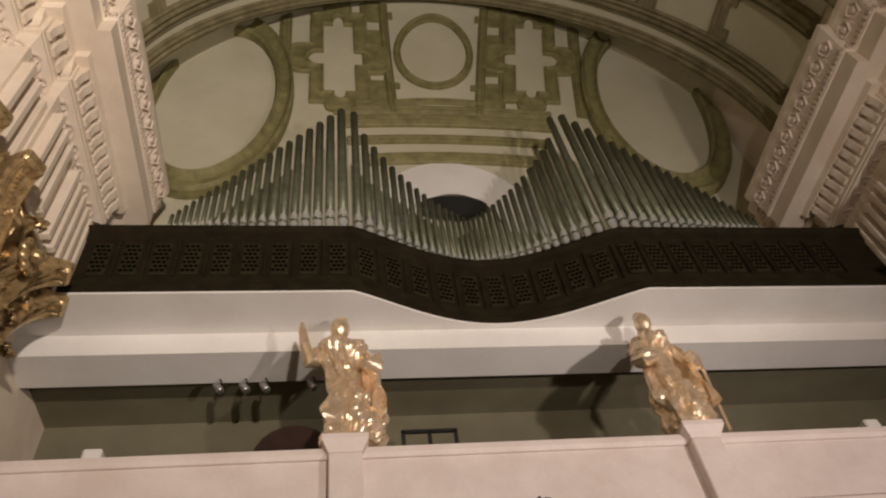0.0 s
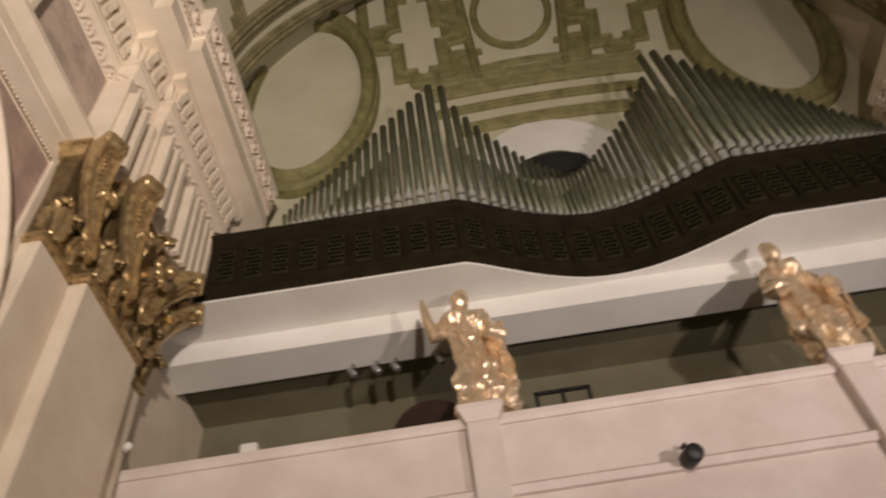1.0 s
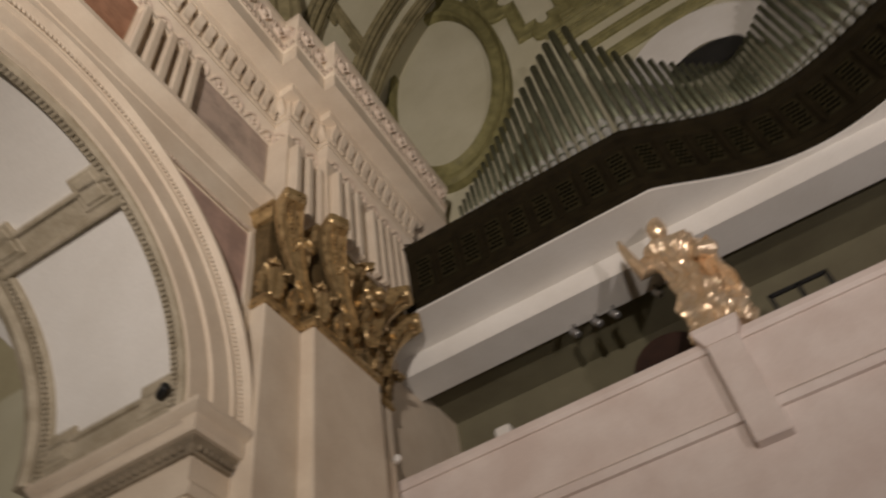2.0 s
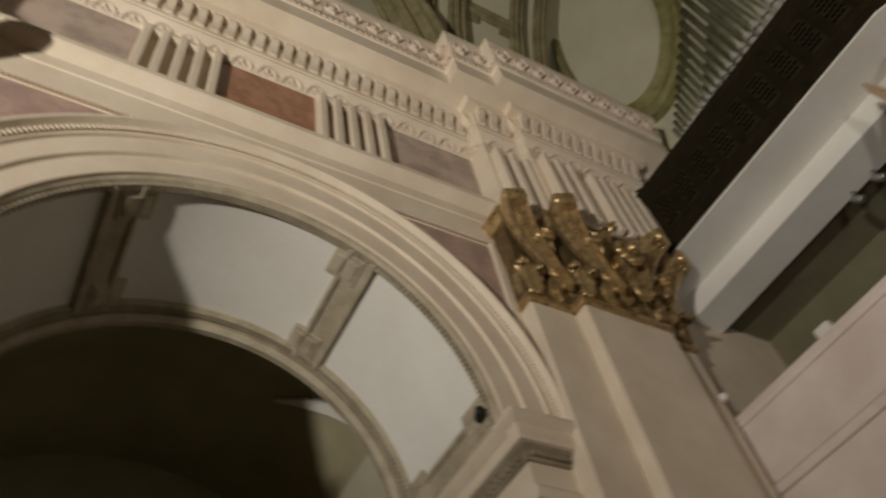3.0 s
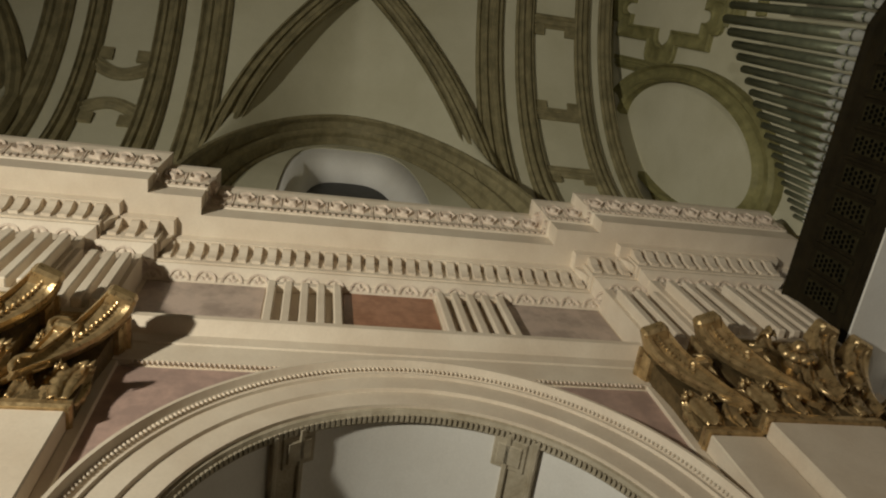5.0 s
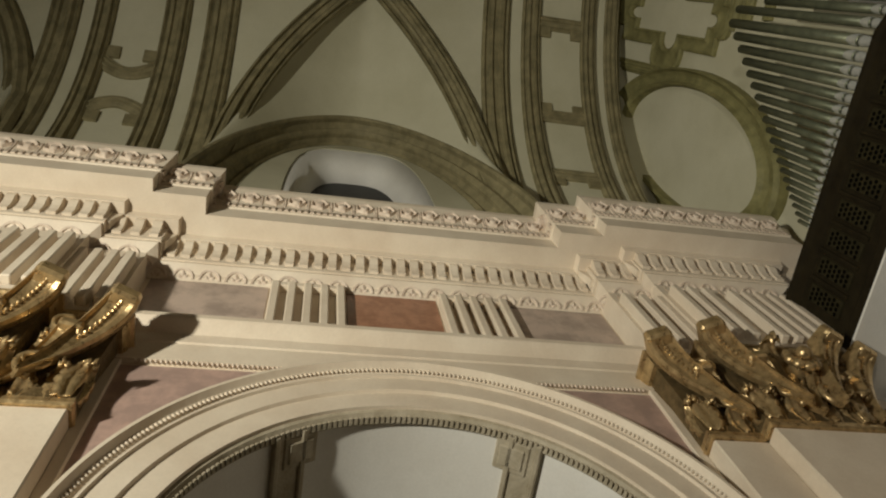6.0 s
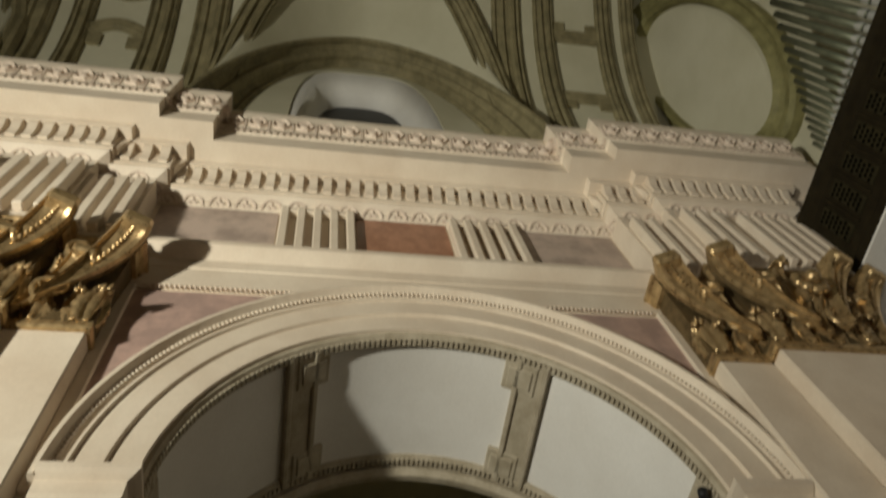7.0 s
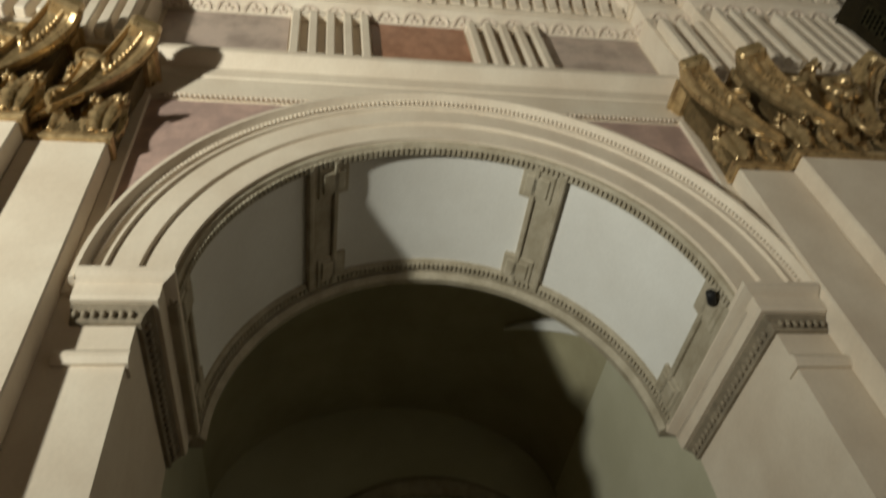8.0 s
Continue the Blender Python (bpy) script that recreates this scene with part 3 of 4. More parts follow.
# curved mouldings over the niche
for z, w, half, h in ((14.44, 0.20, 0.95, 0.06), (14.12, 0.26, 2.1, 0.07), (13.72, 0.34, 2.0, 0.12), (13.1, 0.19, 1.85, 0.12), (12.52, 0.3, 1.5, 0.10)):
    path = [end_pt(EX - half + 2 * half * i / 24, z - 0.10 * (abs(i - 12) / 12.0) ** 2) for i in range(25)]
    bm = bmesh.new()
    ribbon(bm, path, [Vector((0, -1, -0.1))] * 25, w, h)
    setting("niche_moulding", bm, ENDST, "olive-grey stucco moulding curving over the niche", "stucco frame")
bm = bmesh.new()
rows = []
for i in range(25):
    a = math.pi * i / 24
    rows.append([end_pt(OX + 1.45 * math.cos(a) * f, 10.4 + 2.0 * math.sin(a) * f, 0.02 + 0.1 * (1 - f)) for f in (1.0, 0.8, 0.62, 0.5)])
grid(bm, rows)
setting("niche", smooth(bm), WHITE, "pale plastered niche behind the organ", "niche")
# Black disc in front of the uncut wall stands in for the unlit opening.
bm = bmesh.new()
lathe(bm, [(0.55, 0.0), (0.55, 0.04)], 24)
o = setting("niche_opening", bm, BLACK, "dark oval opening in the niche", "opening")
o.matrix_basis = Matrix.Translation((OX - 0.05, end_y(11.15) - 0.14, 10.92)) @ Matrix.Rotation(radians(90), 4, "X") @ Matrix.Diagonal((1, 0.5, 1, 1))

# ---- links in the vault's rib fields ----
def rib_link(y0, y1, deg, sign, curved):
    """A stucco bar between two ribs: stepped at its ends, or bowed with a round notch."""
    a = radians(deg)
    path = []
    for i in range(13):
        f = i / 12
        bulge = -0.042 * math.sin(math.pi * f) * sign if curved else 0.0
        path.append(vault_point(y0 - 0.05 + (y1 - y0 + 0.1) * f, a + bulge))
    bm = bmesh.new()
    ribbon(bm, path, [Vector((AX, p.y, VZ)) - p for p in path], 0.28 if curved else 0.3, 0.09)
    for f in (0.12, 0.88):
        p = vault_point(y0 + (y1 - y0) * f, a + sign * (0.04 if curved else 0.032))
        m = Matrix.Translation(p) @ Matrix.Rotation(-a + math.pi / 2, 4, "Y")
        bmesh.ops.create_cube(bm, size=1.0, matrix=m @ Matrix.Diagonal((0.26, 0.24, 0.12, 1)))
    setting("rib_link", bm, RIB, "grey-brown stucco link between vault ribs", "rib")


for deg, sign in ((27, -1), (39.5, 1), (62, -1), (75, 1)):
    for d, q in ((deg, sign), (180 - deg, -sign)):
        rib_link(-3.82, -2.98, d, q, True)
for deg, sign in ((23.3, -1), (40, 1), (62.6, -1), (80, 1)):
    for d, q in ((deg, sign), (180 - deg, -sign)):
        rib_link(4.28, 5.18, d, q, False)


# ---- frieze, dentils and carved mouldings ----
def offset_line(line, o, side):
    pts = [Vector(p) for p in line]
    out = []
    for i, p in enumerate(pts):
        ds = []
        if i:
            ds.append((p - pts[i - 1]).normalized())
        if i < len(pts) - 1:
            ds.append((pts[i + 1] - p).normalized())
        ns = [Vector((d.y, -d.x)) * side for d in ds]
        out.append(p + (ns[0] if len(ns) == 1 else (ns[0] + ns[1]) / (1 + ns[0].dot(ns[1]))) * o)
    return out


def along(sx, o, pitch, ymin, ymax, z, margin=0.0):
    """Poses at even steps along the entablature's line, o out from it; local y points out of the wall."""
    side = 1 if sx < 0 else -1
    pts = offset_line(plan_line(sx), o, side)
    for a, b in zip(pts[:-1], pts[1:]):
        d = b - a
        if d.length < pitch * 0.75:
            continue
        n = Vector((d.normalized().y, -d.normalized().x)) * side
        count = max(int(d.length / pitch), 1)
        for k in range(count):
            p = a + d * ((k + 0.5) / count)
            if ymin < p.y < ymax:
                yield Matrix.Translation((p.x, p.y, z)) @ Matrix(((n.y, n.x, 0), (-n.x, n.y, 0), (0, 0, 1))).to_4x4()


def leaf_relief(w, h, d):
    """A small carved leaf standing out in local y."""
    bm = bmesh.new()
    rows = []
    for i in range(5):
        f = i / 4
        half = w / 2 * (0.55 + 0.45 * math.sin(math.pi * (0.15 + 0.7 * f)))
        rows.append([(-half, -0.01, h * f), (-half * 0.5, d * 0.7, h * f), (0, d * (0.45 + 0.2 * (i % 2)), h * f), (half * 0.5, d * 0.7, h * f), (half, -0.01, h * f)])
    return grid(bm, rows)


def arched_leaf(w, h, d):
    """A carved palmette under a small arch, the repeat of a leaf-and-dart course."""
    bm = bmesh.new()
    rows = []
    for i in range(9):
        t = math.pi * i / 8
        c, z = math.cos(t), math.sin(t)
        rows.append([(w / 2 * c, -0.01, h * z), (w / 2 * 0.92 * c, d, h * 0.94 * z), (w / 2 * 0.74 * c, d * 0.8, h * 0.78 * z), (w / 2 * 0.68 * c, -0.01, h * 0.70 * z)])
    grid(bm, rows)
    for a, l in ((-0.8, 0.5), (0.0, 0.72), (0.8, 0.5)):
        tip = Vector((math.sin(a) * h * l, d * 0.9, math.cos(a) * h * l))
        side = Vector((math.cos(a), 0, -math.sin(a))) * w * 0.09
        mid = tip * 0.55
        vs = [bm.verts.new(p) for p in ((0, 0.0, 0), mid + side, tip, mid - side, mid + Vector((0, d * 0.5, 0)))]
        for p, q in ((0, 1), (1, 2), (2, 3), (3, 0)):
            bm.faces.new((vs[p], vs[q], vs[4]))
    return bm


def rosette_relief(r, d):
    """A small carved flower: a boss inside a ring of petals."""
    bm = bmesh.new()
    n = 10
    rows = [[(r * 0.28 * math.cos(2 * math.pi * k / n), d, r * 0.28 * math.sin(2 * math.pi * k / n)) for k in range(n)],
            [(r * 0.42 * math.cos(2 * math.pi * k / n), d * 0.35, r * 0.42 * math.sin(2 * math.pi * k / n)) for k in range(n)],
            [(r * (0.8 if k % 2 else 0.68) * math.cos(2 * math.pi * k / n), d * 0.95, r * (0.8 if k % 2 else 0.68) * math.sin(2 * math.pi * k / n)) for k in range(n)],
            [(r * (1.0 if k % 2 else 0.85) * math.cos(2 * math.pi * k / n), 0, r * (1.0 if k % 2 else 0.85) * math.sin(2 * math.pi * k / n)) for k in range(n)]]
    grid(bm, rows, closed_v=True)
    bm.faces.ensure_lookup_table()
    bm.verts.ensure_lookup_table()
    bm.faces.new(bm.verts[:n])
    return bm


bm = bmesh.new()                                      # dentil: hollowed below, full at the top
grid(bm, [[(x, y, z) for y, z in ((-0.012, 0.0), (0.028, 0.0), (0.032, 0.08), (0.05, 0.15), (0.085, 0.22), (0.092, 0.24), (0.092, 0.30), (-0.012, 0.30))] for x in (-0.046, 0.046)], closed_v=True, cap=True)
DENTIL = mesh_of(bm, "dentil", CREAM)
LEAFLET = mesh_of(arched_leaf(0.25, 0.14, 0.022), "leaf_moulding", CARVED)
ROSE = mesh_of(rosette_relief(0.135, 0.07), "rosette", CARVED)
PALM = mesh_of(leaf_relief(0.06, 0.26, 0.035), "palmette", CARVED)
BAR_LONG = mesh_of(nbox(-0.045, -0.01, 0.0, 0.045, 0.12, BED - CAP1 - 0.36, bevel=0.012), "triglyph_bar", CREAM)
BAR = mesh_of(nbox(-0.045, -0.01, 0.0, 0.045, 0.11, BED - FRIEZE - 0.002, bevel=0.012), "triglyph_bar", CREAM)


def lean_out(m, deg):
    return m @ Matrix.Rotation(radians(-deg), 4, "X")


for sx, ymin in ((-1, -6.0), (1, 1.5)):
    e = ENT[sx]
    for m in along(sx, 0.225, 0.155, ymin, 6.6, SOFF - 0.395):
        piece("dentil", DENTIL, e, m)
    for m in along(sx, 0.06, 0.27, ymin, 6.4, BED + 0.008):
        piece("leaf_moulding", LEAFLET, e, lean_out(m, 42))
    for i, m in enumerate(along(sx, 0.615, 0.27, ymin, 6.8, SOFF + 0.64)):
        piece("rosette", ROSE, e, lean_out(m, 12))
    for i, m in enumerate(along(sx, 0.600, 0.27, ymin, 6.8, SOFF + 0.47)):
        piece("palmette", PALM, e, lean_out(m @ Matrix.Translation((0.135, 0, 0)), 12))
    bm = bmesh.new()
    for m in along(sx, 0.60, 0.075, ymin, 6.8, SOFF + 0.385):
        r = bmesh.ops.create_cube(bm, size=1.0, matrix=m @ Matrix.Diagonal((0.045, 0.08, 0.10, 1)))
    tagged(part("bead_row", bm, CARVED, e), kind="stuff")
    # triglyphs: bars in groups on the frieze
    groups = [(-0.30, 0.40, WALL), (1.55, 2.25, WALL), (-2.20, -1.74, WALL + P1), (-2.82, -2.31, WALL + P2), (-3.60, -3.12, WALL + P2), (3.60, 4.02, WALL + P1),
              (4.17, 4.55, WALL + P2), (4.88, 5.56, WALL + P2)]
    for y0, y1, x in groups:
        n = max(int(round((y1 - y0) / 0.175)) + 1, 2)
        for k in range(n):
            y = y0 + (y1 - y0) * k / (n - 1)
            flush = x == WALL
            m = Matrix.Translation((mirrored(x + (0.035 if flush else 0.11), sx), y, FRIEZE if flush else CAP1 + 0.12)) @ Matrix.Rotation(radians(-90 if sx < 0 else 90), 4, "Z")
            piece("triglyph_bar", BAR if flush else BAR_LONG, e, m)
        if x != WALL:                                  # leaf course over the bars
            n = max(int(round((y1 - y0 + 0.1) / 0.16)), 1)
            for k in range(n):
                y = y0 - 0.05 + (y1 - y0 + 0.1) * (k + 0.5) / n
                piece("palmette", PALM, e, Matrix.Translation((mirrored(x + 0.11, sx), y, BED - 0.20)) @ Matrix.Rotation(radians(90 if sx < 0 else -90), 4, "Z") @ Matrix.Diagonal((1.6, 1.2, 0.62, 1)))
        if x == WALL:
            a, b = sorted((mirrored(x + 0.03, sx), mirrored(x + 0.13, sx)))
            part("triglyph_head", nbox(a, y0 - 0.06, BED - 0.09, b, y1 + 0.06, BED - 0.002, bevel=0.006), CREAM, e)
    for (y0, y1), mat, nm in (((-1.6, -0.37), GREYM, "grey_marble_panel"), ((0.47, 1.48), REDM, "red_marble_panel"), ((2.32, 3.48), GREYM, "grey_marble_panel")):
        a, b = sorted((mirrored(WALL + 0.03, sx), mirrored(WALL + 0.045, sx)))
        part(nm, nbox(a, y0, FRIEZE + 0.01, b, y1, BED - 0.01), mat, e, "polished red-brown marble panel" if mat == REDM else "polished grey veined marble panel")

# spandrels and the moulding under the architrave
for sx in (-1, 1):
    X = lambda d: mirrored(WALL + d, sx)
    for q in (-1, 1):
        bm = bmesh.new()
        rows = []
        edge = 3.36 if q > 0 else -1.46
        y_in = BAY + q * 0.75
        for i in range(25):
            y = y_in + (edge - y_in) * i / 24
            z = SPRING + math.sqrt(max((ARCH + 0.47) ** 2 - (y - BAY) ** 2, 0.0))
            rows.append([(X(0.0), y, z), (X(0.018), y, z), (X(0.018), y, max(ARCHI - 0.05, z + 0.01)), (X(0.0), y, max(ARCHI - 0.05, z + 0.01))])
        grid(bm, rows, closed_v=True, cap=True)
        setting("spandrel", bm, PINKM, "pink marble spandrel above the arch", "marble panel")
        bm = bmesh.new()
        a, b = sorted((X(0.0), X(0.05)))
        y0, y1 = sorted((edge, edge + q * 0.1))
        box(bm, a, y0, SPRING, b, y1, ARCHI, 0.01)
        setting("spandrel_strip", bm, CREAM, "cream stucco strip beside the spandrel", "trim")
    bm = bmesh.new()
    for k in range(110):
        y = -1.35 + (3.3 + 1.35) * k / 109
        bmesh.ops.create_icosphere(bm, subdivisions=1, radius=0.018, matrix=Matrix.Translation((X(0.045), y, ARCHI - 0.01)) @ Matrix.Diagonal((1, 0.75, 1.4, 1)))
    smooth(bm)
    tagged(setting("bead_moulding", bm, CARVED, "carved bead row under the architrave", "trim"), kind="structure")
    bm = bmesh.new()
    for k in range(190):
        a = math.pi * (k + 0.5) / 190
        m = Matrix.Translation((X(0.105), BAY + (ARCH + 0.462) * math.cos(a), SPRING + (ARCH + 0.462) * math.sin(a))) @ Matrix.Rotation(a, 4, "X")
        bmesh.ops.create_icosphere(bm, subdivisions=1, radius=0.018, matrix=m @ Matrix.Diagonal((0.7, 1.5, 0.85, 1)))
    smooth(bm)
    setting("archivolt_beads", bm, CREAM, "carved bead row round the archivolt", "trim")

# ---- the arch's soffit: white panels between stucco bars ----
sof = thing("arch_soffit", "white plaster soffit panels between grey carved stucco bars", "soffit", kind="structure")
BARS = (4, 60, 121.5, 176)
for a0, a1 in zip(BARS[:-1], BARS[1:]):
    bm = bmesh.new()
    sweep_arc(bm, (WALL, BAY, SPRING), "yz", [(ARCH + 0.01, -0.14), (ARCH - 0.012, -0.14), (ARCH - 0.012, -DEEP + 0.14), (ARCH + 0.01, -DEEP + 0.14)], a0, a1, 72)
    part("panel", bm, WHITE, sof, "white plaster panel")


def soffit_box(bm, deg, w, x0, x1, shift, d0, d1, bevel=0.01):
    m = Matrix.Translation((0, BAY, SPRING)) @ Matrix.Rotation(radians(deg - 90), 4, "X")
    tmp = nbox(x0, shift - w / 2, ARCH - d1, x1, shift + w / 2, ARCH - d0, bevel=bevel)
    bmesh.ops.transform(tmp, matrix=m, verts=tmp.verts)
    me = bpy.data.meshes.new("tmp")
    tmp.to_mesh(me)
    tmp.free()
    bm.from_mesh(me)
    bpy.data.meshes.remove(me)


for deg in BARS:
    bm = bmesh.new()
    xa, xb = WALL - 0.06, WALL - DEEP + 0.06
    for shift in (-0.12, 0.12):
        soffit_box(bm, deg, 0.05, xb, xa, shift, 0.0, 0.075)
    soffit_box(bm, deg, 0.20, xb, xa, 0.0, 0.0, 0.045)
    for x in (WALL - 0.26, WALL - DEEP + 0.26):
        q = -1 if deg < 90 else 1
        soffit_box(bm, deg, 0.30, x - 0.15, x + 0.15, q * 0.10, 0.0, 0.06)
        soffit_box(bm, deg, 0.22, x - 0.10, x + 0.10, q * 0.10, 0.05, 0.075)
    part("bar", bm, BARST, sof, "grey-brown carved stucco bar")
for d in (0.07, DEEP - 0.09):
    bm = bmesh.new()
    sweep_arc(bm, (WALL, BAY, SPRING), "yz", [(ARCH + 0.01, -d + 0.07), (ARCH - 0.03, -d + 0.06), (ARCH - 0.05, -d + 0.02), (ARCH - 0.03, -d), (ARCH - 0.055, -d - 0.04), (ARCH - 0.02, -d - 0.07), (ARCH + 0.01, -d - 0.07)], 0, 180, 64)
    part("rim", bm, BARST, sof, "carved leaf moulding")
    bm = bmesh.new()
    for k in range(130):
        a = 180 * (k + 0.5) / 130
        soffit_box(bm, a, 0.028, WALL - d - 0.03, WALL - d + 0.03, 0.0, 0.03, 0.065, 0.0)
    tagged(new("soffit_beads", mesh_of(bm, "soffit_beads", BARST)), "row of small carved leaves along the soffit", "carving", kind="stuff")
bm = bmesh.new()
sweep_arc(bm, (WALL - DEEP, BAY, SPRING), "yz", [(ARCH + 0.1, -0.1), (ARCH - 0.1, -0.1), (ARCH - 0.12, -0.02), (ARCH - 0.08, 0.03), (ARCH - 0.04, 0.03), (ARCH + 0.1, 0.0)], 0, 180, 64)
part("inner_rim", bm, BARST, sof, "grey-cream inner moulding")


# ---- gilded capitals ----
def acanthus(w, h, out, lobes=5):
    """A curling leaf: rises along local z, leans out along -y and curls over at the tip, lobed at its edges, with thickness."""
    bm = bmesh.new()
    front = []
    n = 16
    for i in range(n + 1):
        f = i / n
        if f < 0.72:
            g = f / 0.72
            y, z = -out * (0.12 + 0.35 * g ** 2), h * 0.9 * g
        else:
            g = (f - 0.72) / 0.28 * math.pi * 1.25
            r = out * 0.27
            y, z = -out * 0.47 - r + r * math.cos(g), h * 0.9 + r * 0.75 * math.sin(g)
        half = w / 2 * (0.62 + 0.38 * math.sin(math.pi * min(f * 1.15, 1.0))) * (1 - 0.55 * max(f - 0.7, 0) / 0.3) * (0.8 + 0.2 * abs(math.cos(math.pi * lobes * f)))
        row, rowb = [], []
        for k in range(9):
            u = (k - 4) / 4
            ridge = 0.022 * math.cos(u * math.pi * 2.5) - 0.05 * u * u
            row.append((half * u, y - ridge, z - 0.04 * abs(u) * h))
            rowb.append((half * u, y - ridge + 0.02, z - 0.04 * abs(u) * h - 0.004))
        front.append(row + rowb[::-1])
    grid(bm, front, closed_v=True, cap=True)
    return smooth(bm)


def volute(r, width, turns=1.9):
    """A spiral scroll band in the local xz plane, centred at its eye, with a beaded edge and a boss."""
    bm = bmesh.new()
    rows = []
    n = 44
    for i in range(n + 1):
        f = i / n
        a = math.pi * 0.5 + 2 * math.pi * turns * f
        rr = r * (1 - 0.80 * f)
        c, s = math.cos(a), math.sin(a)
        th = 0.16 * r * (1 - 0.5 * f)
        wd = width * (1 - 0.15 * f) / 2 + 0.04 * f * width
        rows.append([(c * rr, -wd, s * rr), (c * (rr + th * 0.4), -wd * 0.75, s * (rr + th * 0.4)), (c * (rr + th * 0.15), 0, s * (rr + th * 0.15)), (c * (rr + th * 0.4), wd * 0.75, s * (rr + th * 0.4)),
                     (c * rr, wd, s * rr), (c * (rr - th), wd * 0.8, s * (rr - th)), (c * (rr - th), -wd * 0.8, s * (rr - th))])
    grid(bm, rows, closed_v=True, cap=True)
    bmesh.ops.create_icosphere(bm, subdivisions=2, radius=r * 0.2, matrix=Matrix.Diagonal((1, width / r * 2.6, 1, 1)))
    return smooth(bm)


def scroll_stem(height, width, out, side):
    """A broad crescent stem that swings sideways and out from the bell's foot to the abacus corner, with raised edges and a row of beads."""
    def at(f):
        return Vector((-side * (1 - f) ** 1.9, -0.05 - out * f ** 1.6, height * math.sin(f * math.pi / 2) ** 0.95))
    sec = [(-1, -0.06), (-1, 0.02), (-0.86, 0.05), (-0.68, 0.012), (0.35, 0.012), (0.5, 0.03), (0.8, 0.035), (1, 0.0), (1, -0.07)]
    bm = bmesh.new()
    rows = []
    for i in range(25):
        f = i / 24
        d = (at(min(f + 0.02, 1.0)) - at(max(f - 0.02, 0.0))).normalized()
        u = d.cross(Vector((0, -1, -0.35))).normalized()
        n = u.cross(d).normalized()
        if n.y > 0:
            n = -n
        w = width * (0.05 + 0.95 * math.sin(math.pi * (0.02 + 0.62 * f)))
        rows.append([at(f) + u * (k * w / 2 * (1 if u.x > 0 else -1)) + n * h for k, h in sec])
    grid(bm, rows, closed_v=True, cap=True)
    for k in range(11):
        f = 0.40 + 0.50 * k / 10
        bmesh.ops.create_icosphere(bm, subdivisions=1, radius=0.02, matrix=Matrix.Translation(at(f) + Vector((0.0, -0.022, -0.01))))
    top = at(1.0)                                      # the corner block under the abacus, and a drop beside the foot
    box(bm, top.x - width * 0.46, top.y - 0.05, top.z - 0.03, top.x + width * 0.46, top.y + 0.22, top.z + 0.13, 0.03)
    return bm


def tendril(size):
    """A small curling shoot in the local xz plane, thick at its root."""
    bm = bmesh.new()
    path, rad = [], []
    for i in range(29):
        f = i / 28
        t = radians(-90 + 470 * f)
        rr = size * (1 - 0.75 * f)
        path.append((rr * math.cos(t), -0.05 - 0.05 * math.sin(f * 3), size * 0.9 + rr * math.sin(t)))
        rad.append(size * (0.20 - 0.10 * f))
    tube(bm, path, rad, 8)
    bmesh.ops.create_icosphere(bm, subdivisions=1, radius=size * 0.2, matrix=Matrix.Translation((0, -0.09, size * 0.9)))
    return smooth(bm)


CH = CAP1 - CAP0
LEAF_LOW = mesh_of(acanthus(0.26, CH * 0.26, 0.17), "acanthus_leaf", GILT)
LEAF_HIGH = mesh_of(acanthus(0.34, CH * 0.74, 0.36), "acanthus_leaf", GILT)
VOLUTE = mesh_of(volute(0.15, 0.12), "volute", GILT)
STEM = mesh_of(scroll_stem(CH * 0.84, 0.27, 0.36, 0.38), "scroll_stem", GILT)
TENDRIL = mesh_of(tendril(0.15), "tendril", GILT)


def flower():
    bm = bmesh.new()
    for k in range(8):
        a = 2 * math.pi * k / 8
        bmesh.ops.create_icosphere(bm, subdivisions=1, radius=0.06, matrix=Matrix.Translation((0.085 * math.cos(a), -0.03, 0.085 * math.sin(a))) @ Matrix.Diagonal((1, 0.7, 1, 1)))
    bmesh.ops.create_icosphere(bm, subdivisions=2, radius=0.06, matrix=Matrix.Translation((0, -0.08, 0)))
    return smooth(bm)


FLOWER = mesh_of(flower(), "flower", GILT)


